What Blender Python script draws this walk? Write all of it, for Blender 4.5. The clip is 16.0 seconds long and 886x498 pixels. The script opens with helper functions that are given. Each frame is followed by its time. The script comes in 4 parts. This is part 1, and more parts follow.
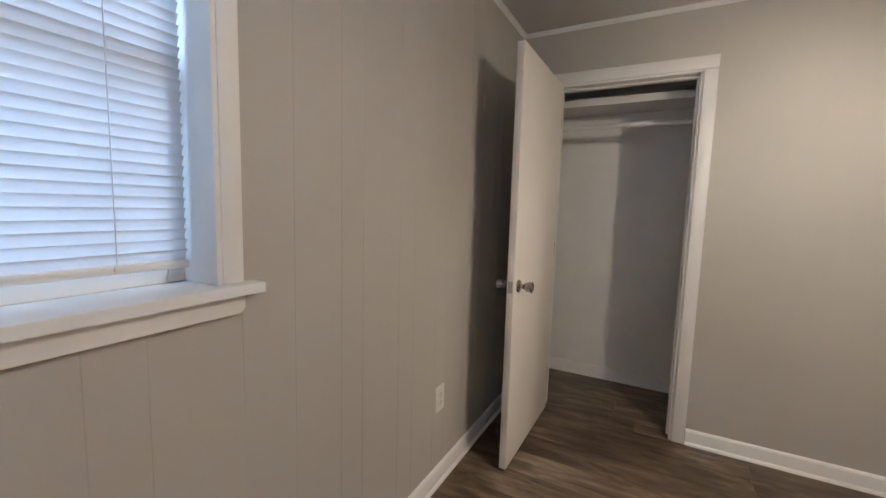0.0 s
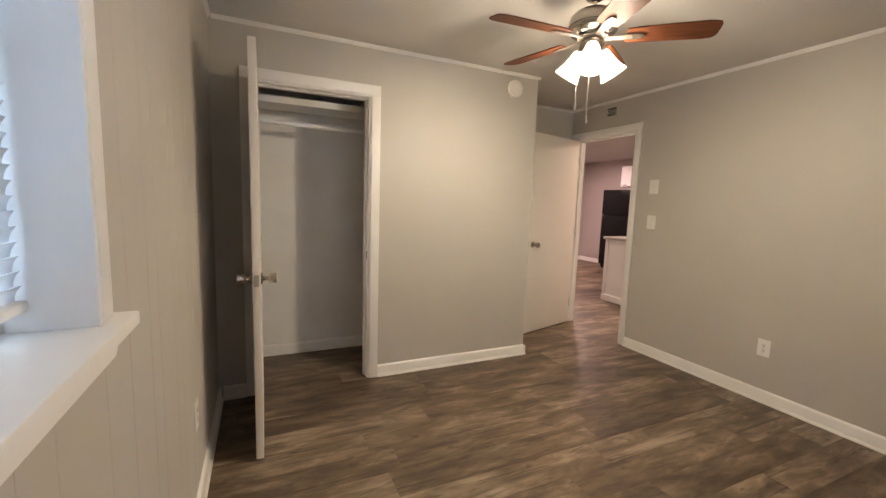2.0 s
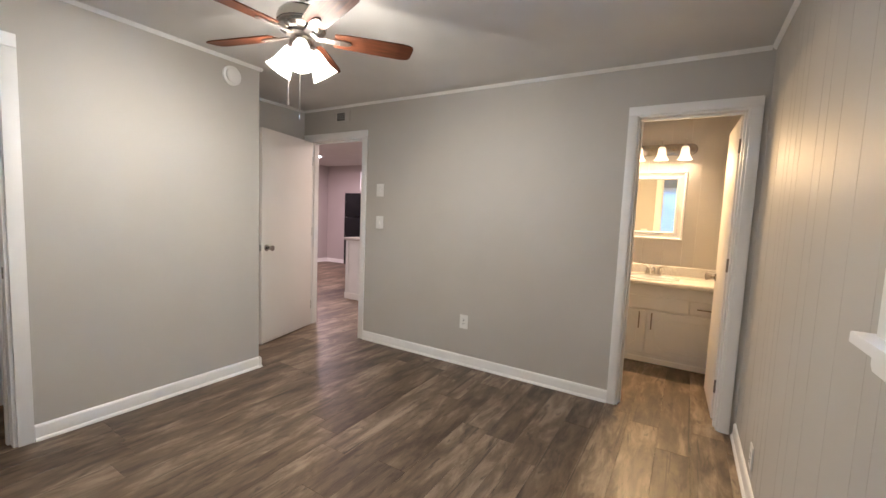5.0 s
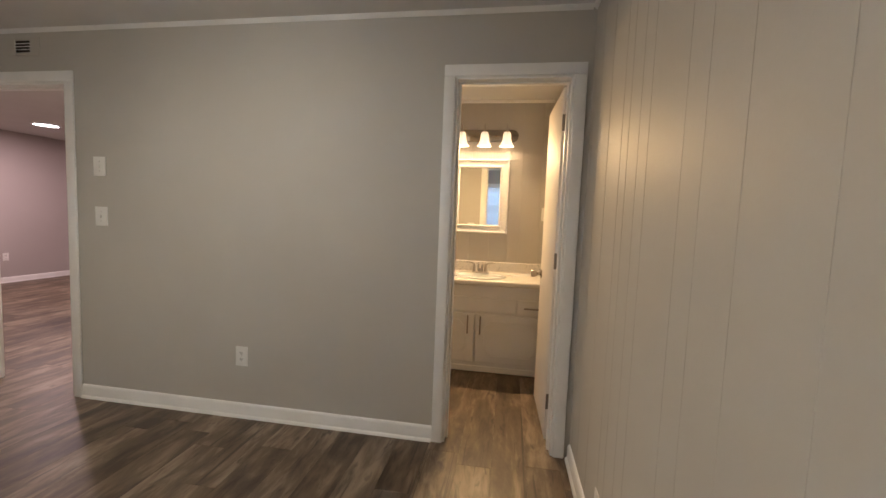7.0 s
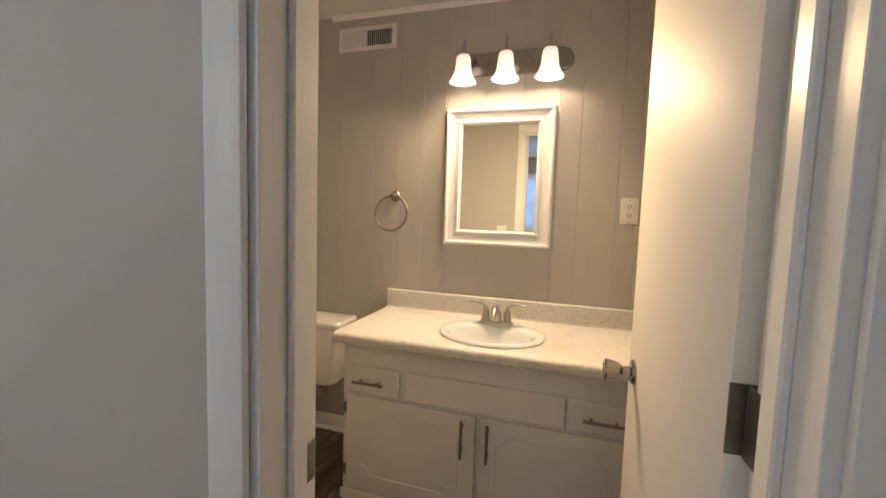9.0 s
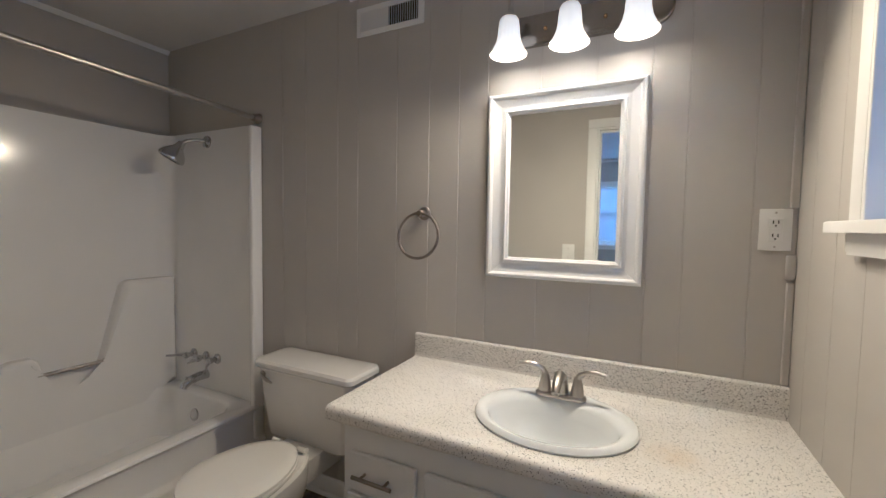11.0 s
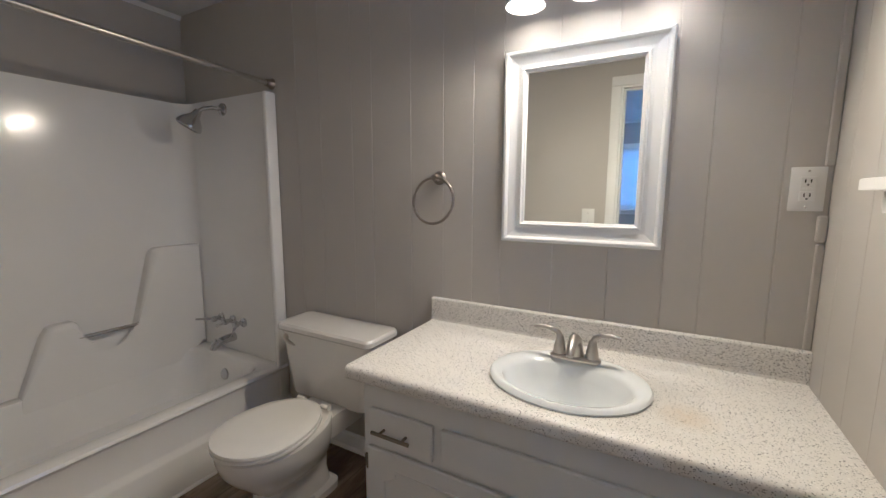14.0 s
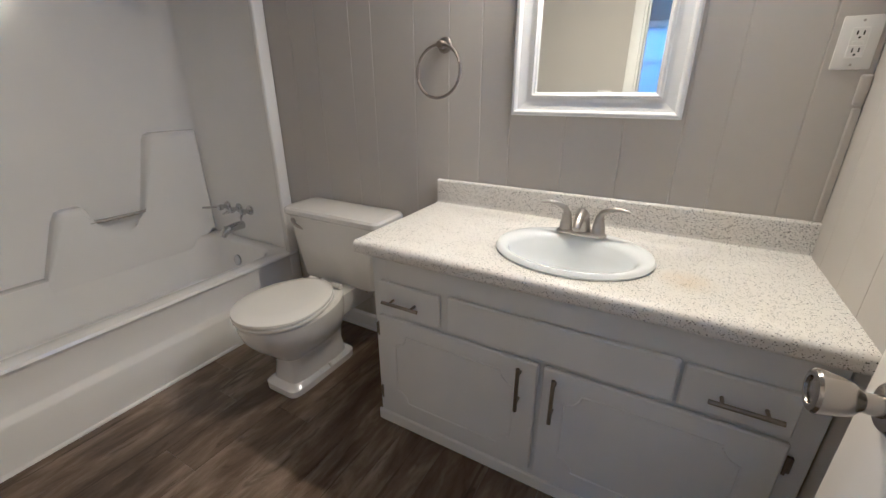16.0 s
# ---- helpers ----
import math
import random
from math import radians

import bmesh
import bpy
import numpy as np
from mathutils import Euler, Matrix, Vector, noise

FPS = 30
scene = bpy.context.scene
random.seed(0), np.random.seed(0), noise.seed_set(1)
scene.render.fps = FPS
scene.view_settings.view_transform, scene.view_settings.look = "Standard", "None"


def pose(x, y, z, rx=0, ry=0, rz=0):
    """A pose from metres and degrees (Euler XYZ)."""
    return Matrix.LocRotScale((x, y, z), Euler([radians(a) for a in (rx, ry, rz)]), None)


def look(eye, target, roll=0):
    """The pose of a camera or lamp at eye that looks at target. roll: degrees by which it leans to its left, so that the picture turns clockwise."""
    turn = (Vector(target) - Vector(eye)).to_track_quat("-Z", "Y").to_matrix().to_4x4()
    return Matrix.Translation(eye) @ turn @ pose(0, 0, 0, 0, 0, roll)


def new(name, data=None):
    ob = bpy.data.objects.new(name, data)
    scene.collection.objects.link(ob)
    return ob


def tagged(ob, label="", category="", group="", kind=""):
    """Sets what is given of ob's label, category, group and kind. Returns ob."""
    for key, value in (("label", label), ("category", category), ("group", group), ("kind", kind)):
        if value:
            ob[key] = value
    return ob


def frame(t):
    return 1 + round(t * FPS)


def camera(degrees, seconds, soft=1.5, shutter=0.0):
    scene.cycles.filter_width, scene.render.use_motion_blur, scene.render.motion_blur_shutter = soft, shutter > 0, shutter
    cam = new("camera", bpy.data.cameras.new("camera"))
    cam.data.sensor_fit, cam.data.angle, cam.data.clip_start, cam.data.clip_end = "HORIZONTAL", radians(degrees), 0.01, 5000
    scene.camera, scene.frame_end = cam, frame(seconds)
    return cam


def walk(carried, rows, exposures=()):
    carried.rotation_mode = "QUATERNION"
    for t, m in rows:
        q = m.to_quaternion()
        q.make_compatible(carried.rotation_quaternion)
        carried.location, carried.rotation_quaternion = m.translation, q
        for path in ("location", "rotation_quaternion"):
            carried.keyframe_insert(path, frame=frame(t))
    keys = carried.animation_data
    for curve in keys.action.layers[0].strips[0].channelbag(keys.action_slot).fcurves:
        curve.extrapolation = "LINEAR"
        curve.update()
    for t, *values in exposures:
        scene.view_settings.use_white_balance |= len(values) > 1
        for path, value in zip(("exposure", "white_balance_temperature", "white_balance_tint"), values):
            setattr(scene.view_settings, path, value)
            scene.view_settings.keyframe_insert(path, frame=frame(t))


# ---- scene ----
cam = camera(95.4, 16.0)
PATH = [
    (0, (0.131, 0.134, 1.295), (-0.812, 1.885, 1.086), 1.6),
    (0.5, (-0.196, 0.157, 1.297), (-0.566, 2.112, 1.09), 1.4),
    (1, (-0.439, 0.037, 1.302), (-0.261, 2.017, 1.08), 1.1),
    (1.5, (-0.478, -0.101, 1.33), (0.112, 1.794, 1.079), 1.7),
    (2, (-0.455, -0.155, 1.333), (0.372, 1.65, 1.098), 1.9),
    (2.5, (-0.428, -0.172, 1.337), (0.572, 1.548, 1.126), 1.8),
    (3, (-0.414, -0.181, 1.335), (0.74, 1.441, 1.145), 1.8),
    (3.5, (-0.398, -0.184, 1.338), (0.905, 1.322, 1.157), 1.9),
    (4, (-0.375, -0.201, 1.333), (1.068, 1.174, 1.157), 2.1),
    (4.5, (-0.355, -0.218, 1.328), (1.222, 0.999, 1.154), 2.2),
    (4.7, (-0.345, -0.225, 1.325), (1.287, 0.919, 1.15), 2.3),
    (6.8, (0.374, -0.199, 1.279), (2.335, 0.163, 1.123), 2.3),
    (7, (0.55, -0.193, 1.281), (2.52, 0.121, 1.127), 2.2),
    (7.5, (1.022, -0.243, 1.279), (2.994, 0.065, 1.143), 1.9),
    (8, (1.475, -0.258, 1.269), (3.439, 0.094, 1.14), 1.7),
    (8.5, (1.929, -0.271, 1.265), (3.872, 0.184, 1.13), 1.7),
    (9, (2.333, -0.259, 1.294), (4.239, 0.325, 1.133), 1.9),
    (11.3, (2.884, -0.177, 1.346), (4.66, 0.738, 1.269), 1.0),
    (11.5, (2.88, -0.18, 1.353), (4.652, 0.747, 1.31), 1.1),
    (12, (2.88, -0.189, 1.367), (4.641, 0.757, 1.384), 0.9),
    (12.5, (2.879, -0.196, 1.375), (4.633, 0.764, 1.399), 0.7),
    (13, (2.883, -0.195, 1.367), (4.637, 0.766, 1.328), 0.6),
    (13.5, (2.888, -0.19, 1.347), (4.638, 0.769, 1.211), 0.4),
    (14, (2.892, -0.191, 1.329), (4.626, 0.769, 1.059), 0.2),
    (14.5, (2.893, -0.19, 1.291), (4.605, 0.766, 0.9), 0.3),
    (15, (2.889, -0.193, 1.274), (4.57, 0.754, 0.746), 0.2),
    (15.5, (2.891, -0.189, 1.25), (4.541, 0.745, 0.612), 0.1),
    (16, (2.891, -0.183, 1.241), (4.508, 0.734, 0.503), -0.1),
]
walk(cam, [(t, look(eye, target, roll)) for t, eye, target, roll in PATH],
     [(0.0, 0.42, 5600, 12), (1.0, 0.65, 5820, 11.5), (2.5, 0.9, 6250, 11), (3.5, 1.0, 5700, 11), (4.7, 1.05, 5150, 10), (7.0, 0.5, 5450, 8.5), (8.0, 0.72, 5150, 8), (9.2, 0.36, 4600, 8),
      (11.3, 0.06, 3780, 6.5), (12.5, 0.06, 3780, 6.5), (14.0, 0.1, 3740, 7), (16.0, 0.37, 3690, 6.5)])

# ---- world, lamps ----
world = bpy.data.worlds.new("sky")
scene.world = world
world.use_nodes = True
wn = world.node_tree.nodes
sky = wn.new("ShaderNodeTexSky")
sky.sky_type = "NISHITA"
sky.sun_disc = False
sky.sun_elevation, sky.sun_rotation = radians(40), radians(60)
wn["Background"].inputs["Strength"].default_value = 0.1
world.node_tree.links.new(sky.outputs["Color"], wn["Background"].inputs["Color"])


def lamp(name, kind, where, watts, colour, size=0.03, size_y=None, target=None):
    data = bpy.data.lights.new(name, kind)
    data.energy, data.color = watts, colour
    ob = new(name, data)
    if kind == "AREA":
        data.shape, data.size, data.size_y = "RECTANGLE", size, size_y or size
        ob.matrix_world = look(where, target)
    else:
        data.shadow_soft_size = size
        ob.location = where
    return ob


BULB = (1.0, 0.80, 0.56)
WARM = (1.0, 0.575, 0.22)
DAY = (0.62, 0.80, 1.0)
FAN = (1.02, 1.42)
lamp("daylight_west", "AREA", (-1.15, 0.2, 1.75), 24, DAY, 1.2, 1.2, (-0.2, 0.2, 1.45))
lamp("daylight_south", "AREA", (0.3, -1.05, 1.75), 66, DAY, 1.2, 1.2, (0.3, 0.0, 1.45))
lamp("daylight_bath", "AREA", (3.61, -1.0, 1.8), 1.5, DAY, 0.7, 0.8, (3.61, 0.0, 1.6))
lamp("flush_lamp", "AREA", (5.35, 6.28, 2.33), 29, (1.0, 0.64, 0.55), 0.25, 0.25, (5.35, 6.28, 0))
# assumed lamp out of view, added to brighten the peninsula's near face
lamp("hall_fill_lamp", "AREA", (3.4, 5.35, 2.33), 13, (1.0, 0.68, 0.57), 0.25, 0.25, (3.4, 5.35, 0))
# unseen lamp, added to light the open bedroom door through its doorway
lamp("kitchen_fill_lamp", "AREA", (4.2, 3.1, 2.33), 22, (1.0, 0.70, 0.48), 0.25, 0.25, (4.2, 3.1, 0))
FAN_SHADES = [(FAN[0] + 0.099 * math.cos(radians(a)), FAN[1] + 0.099 * math.sin(radians(a)), a) for a in (228, 348, 108)]
for fx, fy, fa in FAN_SHADES:
    lamp("fan_bulb_light", "POINT", (fx, fy, 2.012), 23.0, BULB, 0.03)
    lamp("fan_shade_light", "AREA", (fx, fy, 2.008), 3.6, BULB, 0.035, 0.035, (fx + math.cos(radians(fa)), fy + math.sin(radians(fa)), 1.2))
VAN_Y = (0.262, 0.058, -0.142)
for vy in VAN_Y:
    lamp("vanity_bulb_light", "POINT", (4.265, vy, 1.99), 1.0, WARM, 0.025)
    lamp("vanity_shade_light", "AREA", (4.262, vy, 1.936), 7.8, WARM, 0.06, 0.06, (3.262, vy + 0.2, 1.336))


# ---- materials ----
def mat(name, colour, rough=0.5, metal=0.0, vary=0.06, scale=6.0, bump=0.0, bump_scale=120.0, coat=0.0, specular=0.5, emit=None, strength=0.0, transmission=0.0, random=0.0):
    m = bpy.data.materials.new(name)
    m.use_nodes = True
    n, l = m.node_tree.nodes, m.node_tree.links
    b = n["Principled BSDF"]
    b.inputs["Roughness"].default_value, b.inputs["Metallic"].default_value = rough, metal
    b.inputs["Specular IOR Level"].default_value = specular
    b.inputs["Coat Weight"].default_value = coat
    b.inputs["Transmission Weight"].default_value = transmission
    co = n.new("ShaderNodeTexCoord")
    big = n.new("ShaderNodeTexNoise")
    big.inputs["Scale"].default_value, big.inputs["Detail"].default_value = scale, 6
    l.new(co.outputs["Object"], big.inputs["Vector"])
    ramp = n.new("ShaderNodeMapRange")
    ramp.inputs["To Min"].default_value, ramp.inputs["To Max"].default_value = 1 - vary, 1 + vary
    ramp.inputs["From Min"].default_value, ramp.inputs["From Max"].default_value = 0.3, 0.7
    l.new(big.outputs["Fac"], ramp.inputs["Value"])
    mul = n.new("ShaderNodeVectorMath")
    mul.operation = "SCALE"
    mul.inputs[0].default_value = colour
    l.new(ramp.outputs["Result"], mul.inputs["Scale"])
    out = mul.outputs["Vector"]
    if random:
        info = n.new("ShaderNodeObjectInfo")
        r2 = n.new("ShaderNodeMapRange")
        r2.inputs["To Min"].default_value, r2.inputs["To Max"].default_value = 1 - random, 1 + random
        l.new(info.outputs["Random"], r2.inputs["Value"])
        m2 = n.new("ShaderNodeVectorMath")
        m2.operation = "SCALE"
        l.new(out, m2.inputs[0])
        l.new(r2.outputs["Result"], m2.inputs["Scale"])
        out = m2.outputs["Vector"]
    l.new(out, b.inputs["Base Color"])
    rr = n.new("ShaderNodeMapRange")
    rr.inputs["To Min"].default_value, rr.inputs["To Max"].default_value = max(0.02, rough * 0.85), min(1, rough * 1.15)
    l.new(big.outputs["Fac"], rr.inputs["Value"])
    l.new(rr.outputs["Result"], b.inputs["Roughness"])
    if bump:
        fine = n.new("ShaderNodeTexNoise")
        fine.inputs["Scale"].default_value, fine.inputs["Detail"].default_value = bump_scale, 4
        l.new(co.outputs["Object"], fine.inputs["Vector"])
        bp = n.new("ShaderNodeBump")
        bp.inputs["Strength"].default_value, bp.inputs["Distance"].default_value = bump, 0.002
        l.new(fine.outputs["Fac"], bp.inputs["Height"])
        l.new(bp.outputs["Normal"], b.inputs["Normal"])
    if emit:
        b.inputs["Emission Color"].default_value = (*emit, 1)
        b.inputs["Emission Strength"].default_value = strength
    return m


def floor_material():
    m = mat("vinyl_plank", (0.2, 0.15, 0.11), 0.42)
    n, l = m.node_tree.nodes, m.node_tree.links
    b = n["Principled BSDF"]
    co = n.new("ShaderNodeTexCoord")
    info = n.new("ShaderNodeObjectInfo")
    shift = n.new("ShaderNodeVectorMath")
    shift.operation = "MULTIPLY_ADD"
    comb = n.new("ShaderNodeCombineXYZ")
    for k, f in (("X", 37.0), ("Y", 91.0), ("Z", 53.0)):
        q = n.new("ShaderNodeMath")
        q.operation = "MULTIPLY"
        q.inputs[1].default_value = f
        l.new(info.outputs["Random"], q.inputs[0])
        l.new(q.outputs[0], comb.inputs[k])
    shift.inputs[1].default_value = (1, 1, 1)
    l.new(co.outputs["Object"], shift.inputs[0])
    l.new(comb.outputs[0], shift.inputs[2])

    def noise_at(stretch, scale, detail, distort=0.0, rough=0.55):
        mp = n.new("ShaderNodeMapping")
        mp.inputs["Scale"].default_value = stretch
        l.new(shift.outputs[0], mp.inputs["Vector"])
        t = n.new("ShaderNodeTexNoise")
        t.inputs["Scale"].default_value, t.inputs["Detail"].default_value = scale, detail
        t.inputs["Distortion"].default_value, t.inputs["Roughness"].default_value = distort, rough
        l.new(mp.outputs[0], t.inputs["Vector"])
        return t.outputs["Fac"]

    grain = noise_at((1.4, 9, 1), 3.2, 7, 0.5, 0.6)
    cloud = noise_at((1.0, 3.4, 1), 2.7, 7, 0.5, 0.62)
    knot = noise_at((1.7, 6.5, 1), 3.2, 5, 0.8)
    crack = noise_at((0.5, 22, 1), 2.0, 5, 0.6, 0.5)

    def total(pairs):
        last = None
        for socket, weight in pairs:
            q = n.new("ShaderNodeMath")
            q.operation = "MULTIPLY_ADD"
            q.inputs[1].default_value, q.inputs[2].default_value = weight, 0.0
            l.new(socket, q.inputs[0])
            if last:
                l.new(last, q.inputs[2])
            last = q.outputs[0]
        return last

    ramp = n.new("ShaderNodeValToRGB")
    cr = ramp.color_ramp
    cr.elements[0].position, cr.elements[0].color = 0.41, (0.052, 0.035, 0.023, 1)
    cr.elements[1].position, cr.elements[1].color = 0.71, (0.30, 0.238, 0.17, 1)
    e = cr.elements.new(0.56)
    e.color = (0.140, 0.098, 0.064, 1)
    l.new(total(((grain, 0.24), (cloud, 0.74), (info.outputs["Random"], 0.13))), ramp.inputs["Fac"])
    ck = n.new("ShaderNodeMapRange")
    ck.inputs["From Min"].default_value, ck.inputs["From Max"].default_value = 0.63, 0.68
    ck.inputs["To Min"].default_value, ck.inputs["To Max"].default_value = 0.0, 0.7
    l.new(crack, ck.inputs["Value"])
    cmix = n.new("ShaderNodeMix")
    cmix.data_type = "RGBA"
    cmix.inputs["B"].default_value = (0.035, 0.024, 0.018, 1)
    l.new(ck.outputs["Result"], cmix.inputs["Factor"])
    l.new(ramp.outputs["Color"], cmix.inputs["A"])
    kr = n.new("ShaderNodeMapRange")
    kr.inputs["From Min"].default_value, kr.inputs["From Max"].default_value = 0.58, 0.72
    kr.inputs["To Min"].default_value, kr.inputs["To Max"].default_value = 0.0, 0.8
    l.new(knot, kr.inputs["Value"])
    mix = n.new("ShaderNodeMix")
    mix.data_type = "RGBA"
    mix.inputs["B"].default_value = (0.034, 0.021, 0.015, 1)
    l.new(kr.outputs["Result"], mix.inputs["Factor"])
    l.new(cmix.outputs["Result"], mix.inputs["A"])
    l.new(mix.outputs["Result"], b.inputs["Base Color"])
    bp = n.new("ShaderNodeBump")
    bp.inputs["Strength"].default_value, bp.inputs["Distance"].default_value = 0.15, 0.0010
    l.new(grain, bp.inputs["Height"])
    l.new(bp.outputs["Normal"], b.inputs["Normal"])
    return m


def speckle_material():
    """Cream laminate with brown and black flecks."""
    m = mat("speckled_laminate", (0.74, 0.71, 0.66), 0.42)
    n, l = m.node_tree.nodes, m.node_tree.links
    b = n["Principled BSDF"]
    co = n.new("ShaderNodeTexCoord")
    last = None
    for scale, shift, share, cut, colour in ((320, 0.0, 0.70, 0.28, (0.50, 0.47, 0.43)), (270, 3.7, 0.66, 0.27, (0.10, 0.095, 0.09)), (420, 8.1, 0.70, 0.30, (0.05, 0.05, 0.052)), (240, 5.3, 0.75, 0.30, (0.86, 0.84, 0.80))):
        move = n.new("ShaderNodeMapping")
        move.inputs["Location"].default_value = (shift, shift, shift)
        move.inputs["Scale"].default_value = (1.0, 0.7, 1.0)
        l.new(co.outputs["Object"], move.inputs["Vector"])
        v = n.new("ShaderNodeTexVoronoi")
        v.inputs["Scale"].default_value = scale
        l.new(move.outputs[0], v.inputs["Vector"])
        pick = n.new("ShaderNodeSeparateColor")
        l.new(v.outputs["Color"], pick.inputs[0])
        size = n.new("ShaderNodeMapRange")
        size.inputs["From Min"].default_value, size.inputs["From Max"].default_value = share, 1.0
        size.inputs["To Min"].default_value, size.inputs["To Max"].default_value = 0.0, cut * 1.6
        l.new(pick.outputs[0], size.inputs["Value"])
        less = n.new("ShaderNodeMath")
        less.operation = "LESS_THAN"
        l.new(v.outputs["Distance"], less.inputs[0])
        l.new(size.outputs["Result"], less.inputs[1])
        mix = n.new("ShaderNodeMix")
        mix.data_type = "RGBA"
        mix.inputs["A"].default_value = (0.74, 0.715, 0.67, 1)
        mix.inputs["B"].default_value = (*colour, 1)
        l.new(less.outputs[0], mix.inputs["Factor"])
        if last:
            l.new(last, mix.inputs["A"])
        last = mix.outputs["Result"]
    # a faint yellow stain beside the sink
    dist = n.new("ShaderNodeVectorMath")
    dist.operation = "DISTANCE"
    dist.inputs[1].default_value = (4.0, -0.27, 0.785)
    l.new(co.outputs["Object"], dist.inputs[0])
    blot = n.new("ShaderNodeTexNoise")
    blot.inputs["Scale"].default_value = 45
    l.new(co.outputs["Object"], blot.inputs["Vector"])
    fall = n.new("ShaderNodeMapRange")
    fall.inputs["From Min"].default_value, fall.inputs["From Max"].default_value = 0.08, 0.01
    fall.inputs["To Min"].default_value, fall.inputs["To Max"].default_value = 0.0, 0.7
    l.new(dist.outputs["Value"], fall.inputs["Value"])
    both = n.new("ShaderNodeMath")
    both.operation = "MULTIPLY"
    l.new(fall.outputs["Result"], both.inputs[0])
    l.new(blot.outputs["Fac"], both.inputs[1])
    stain = n.new("ShaderNodeMix")
    stain.data_type = "RGBA"
    stain.inputs["B"].default_value = (0.62, 0.48, 0.27, 1)
    l.new(both.outputs[0], stain.inputs["Factor"])
    l.new(last, stain.inputs["A"])
    l.new(stain.outputs["Result"], b.inputs["Base Color"])
    return m


def blind_material():
    """White vinyl that lets some daylight through."""
    m = bpy.data.materials.new("blind_vinyl")
    m.use_nodes = True
    n, l = m.node_tree.nodes, m.node_tree.links
    b = n["Principled BSDF"]
    b.inputs["Base Color"].default_value = (0.82, 0.82, 0.82, 1)
    b.inputs["Roughness"].default_value = 0.4
    tr = n.new("ShaderNodeBsdfTranslucent")
    tr.inputs["Color"].default_value = (0.8, 0.84, 0.88, 1)
    mx = n.new("ShaderNodeMixShader")
    mx.inputs[0].default_value = 0.3
    l.new(b.outputs[0], mx.inputs[1])
    l.new(tr.outputs[0], mx.inputs[2])
    l.new(mx.outputs[0], n["Material Output"].inputs["Surface"])
    return m


def lit_glass(name, clear, colour, strength, z_neck=0.0, z_mouth=1.0, neck=1.0):
    """Lit glass: part of the lamp's light goes straight through; the bulb's glow in the glass is put in as emission,
    less at the neck than round the bulb.
    """
    m = bpy.data.materials.new(name)
    m.use_nodes = True
    n, l = m.node_tree.nodes, m.node_tree.links
    b = n["Principled BSDF"]
    b.inputs["Base Color"].default_value = (0.9, 0.88, 0.84, 1)
    b.inputs["Roughness"].default_value = 0.3
    b.inputs["Emission Color"].default_value = (*colour, 1)
    co = n.new("ShaderNodeTexCoord")
    sep = n.new("ShaderNodeSeparateXYZ")
    l.new(co.outputs["Object"], sep.inputs[0])
    glow = n.new("ShaderNodeMapRange")
    glow.inputs["From Min"].default_value, glow.inputs["From Max"].default_value = z_neck, z_mouth
    glow.inputs["To Min"].default_value, glow.inputs["To Max"].default_value = strength * neck, strength
    l.new(sep.outputs["Z"], glow.inputs["Value"])
    l.new(glow.outputs["Result"], b.inputs["Emission Strength"])
    tr = n.new("ShaderNodeBsdfTransparent")
    mx = n.new("ShaderNodeMixShader")
    mx.inputs[0].default_value = clear
    l.new(b.outputs[0], mx.inputs[1])
    l.new(tr.outputs[0], mx.inputs[2])
    l.new(mx.outputs[0], n["Material Output"].inputs["Surface"])
    return m


def fan_wood(name, dark, light):
    m = mat(name, dark, 0.5, specular=0.12)
    n, l = m.node_tree.nodes, m.node_tree.links
    co = n.new("ShaderNodeTexCoord")
    mp = n.new("ShaderNodeMapping")
    mp.inputs["Scale"].default_value = (2, 40, 4)
    l.new(co.outputs["Object"], mp.inputs["Vector"])
    t = n.new("ShaderNodeTexNoise")
    t.inputs["Scale"].default_value, t.inputs["Detail"].default_value = 3, 6
    l.new(mp.outputs[0], t.inputs["Vector"])
    r = n.new("ShaderNodeValToRGB")
    r.color_ramp.elements[0].position, r.color_ramp.elements[0].color = 0.35, (*dark, 1)
    r.color_ramp.elements[1].position, r.color_ramp.elements[1].color = 0.7, (*light, 1)
    l.new(t.outputs["Fac"], r.inputs["Fac"])
    l.new(r.outputs["Color"], n["Principled BSDF"].inputs["Base Color"])
    return m


M_WALL = mat("greige_paint", (0.50, 0.475, 0.435), 0.6, vary=0.035, scale=1.6, bump=0.12, bump_scale=160)
M_PANEL = mat("greige_panel_paint", (0.50, 0.475, 0.435), 0.6, vary=0.035, scale=1.6, bump=0.1, bump_scale=90)
M_PINK = mat("hall_paint", (0.47, 0.425, 0.41), 0.5, vary=0.03, scale=1.5, bump=0.1)
M_CEIL = mat("ceiling_paint", (0.66, 0.645, 0.62), 0.75, vary=0.04, scale=2.5, bump=0.35, bump_scale=70)
M_WHITE = mat("white_trim_paint", (0.83, 0.82, 0.80), 0.4, vary=0.03, scale=5, bump=0.06, bump_scale=60, specular=0.35)
M_DOOR = mat("white_door_paint", (0.80, 0.76, 0.705), 0.58, vary=0.03, scale=2, bump=0.08, bump_scale=50, specular=0.2)
M_FRAME = mat("matte_white_frame", (0.80, 0.80, 0.80), 0.7, vary=0.02, scale=8, specular=0.2)
M_CAB = mat("white_cabinet_paint", (0.76, 0.76, 0.76), 0.38, vary=0.03, scale=4, bump=0.08, bump_scale=60)
M_FLOOR = floor_material()
M_SUB = mat("underlay", (0.05, 0.04, 0.03), 0.9)
M_NICKEL = mat("brushed_nickel", (0.46, 0.435, 0.40), 0.32, 1.0, vary=0.05, scale=40)
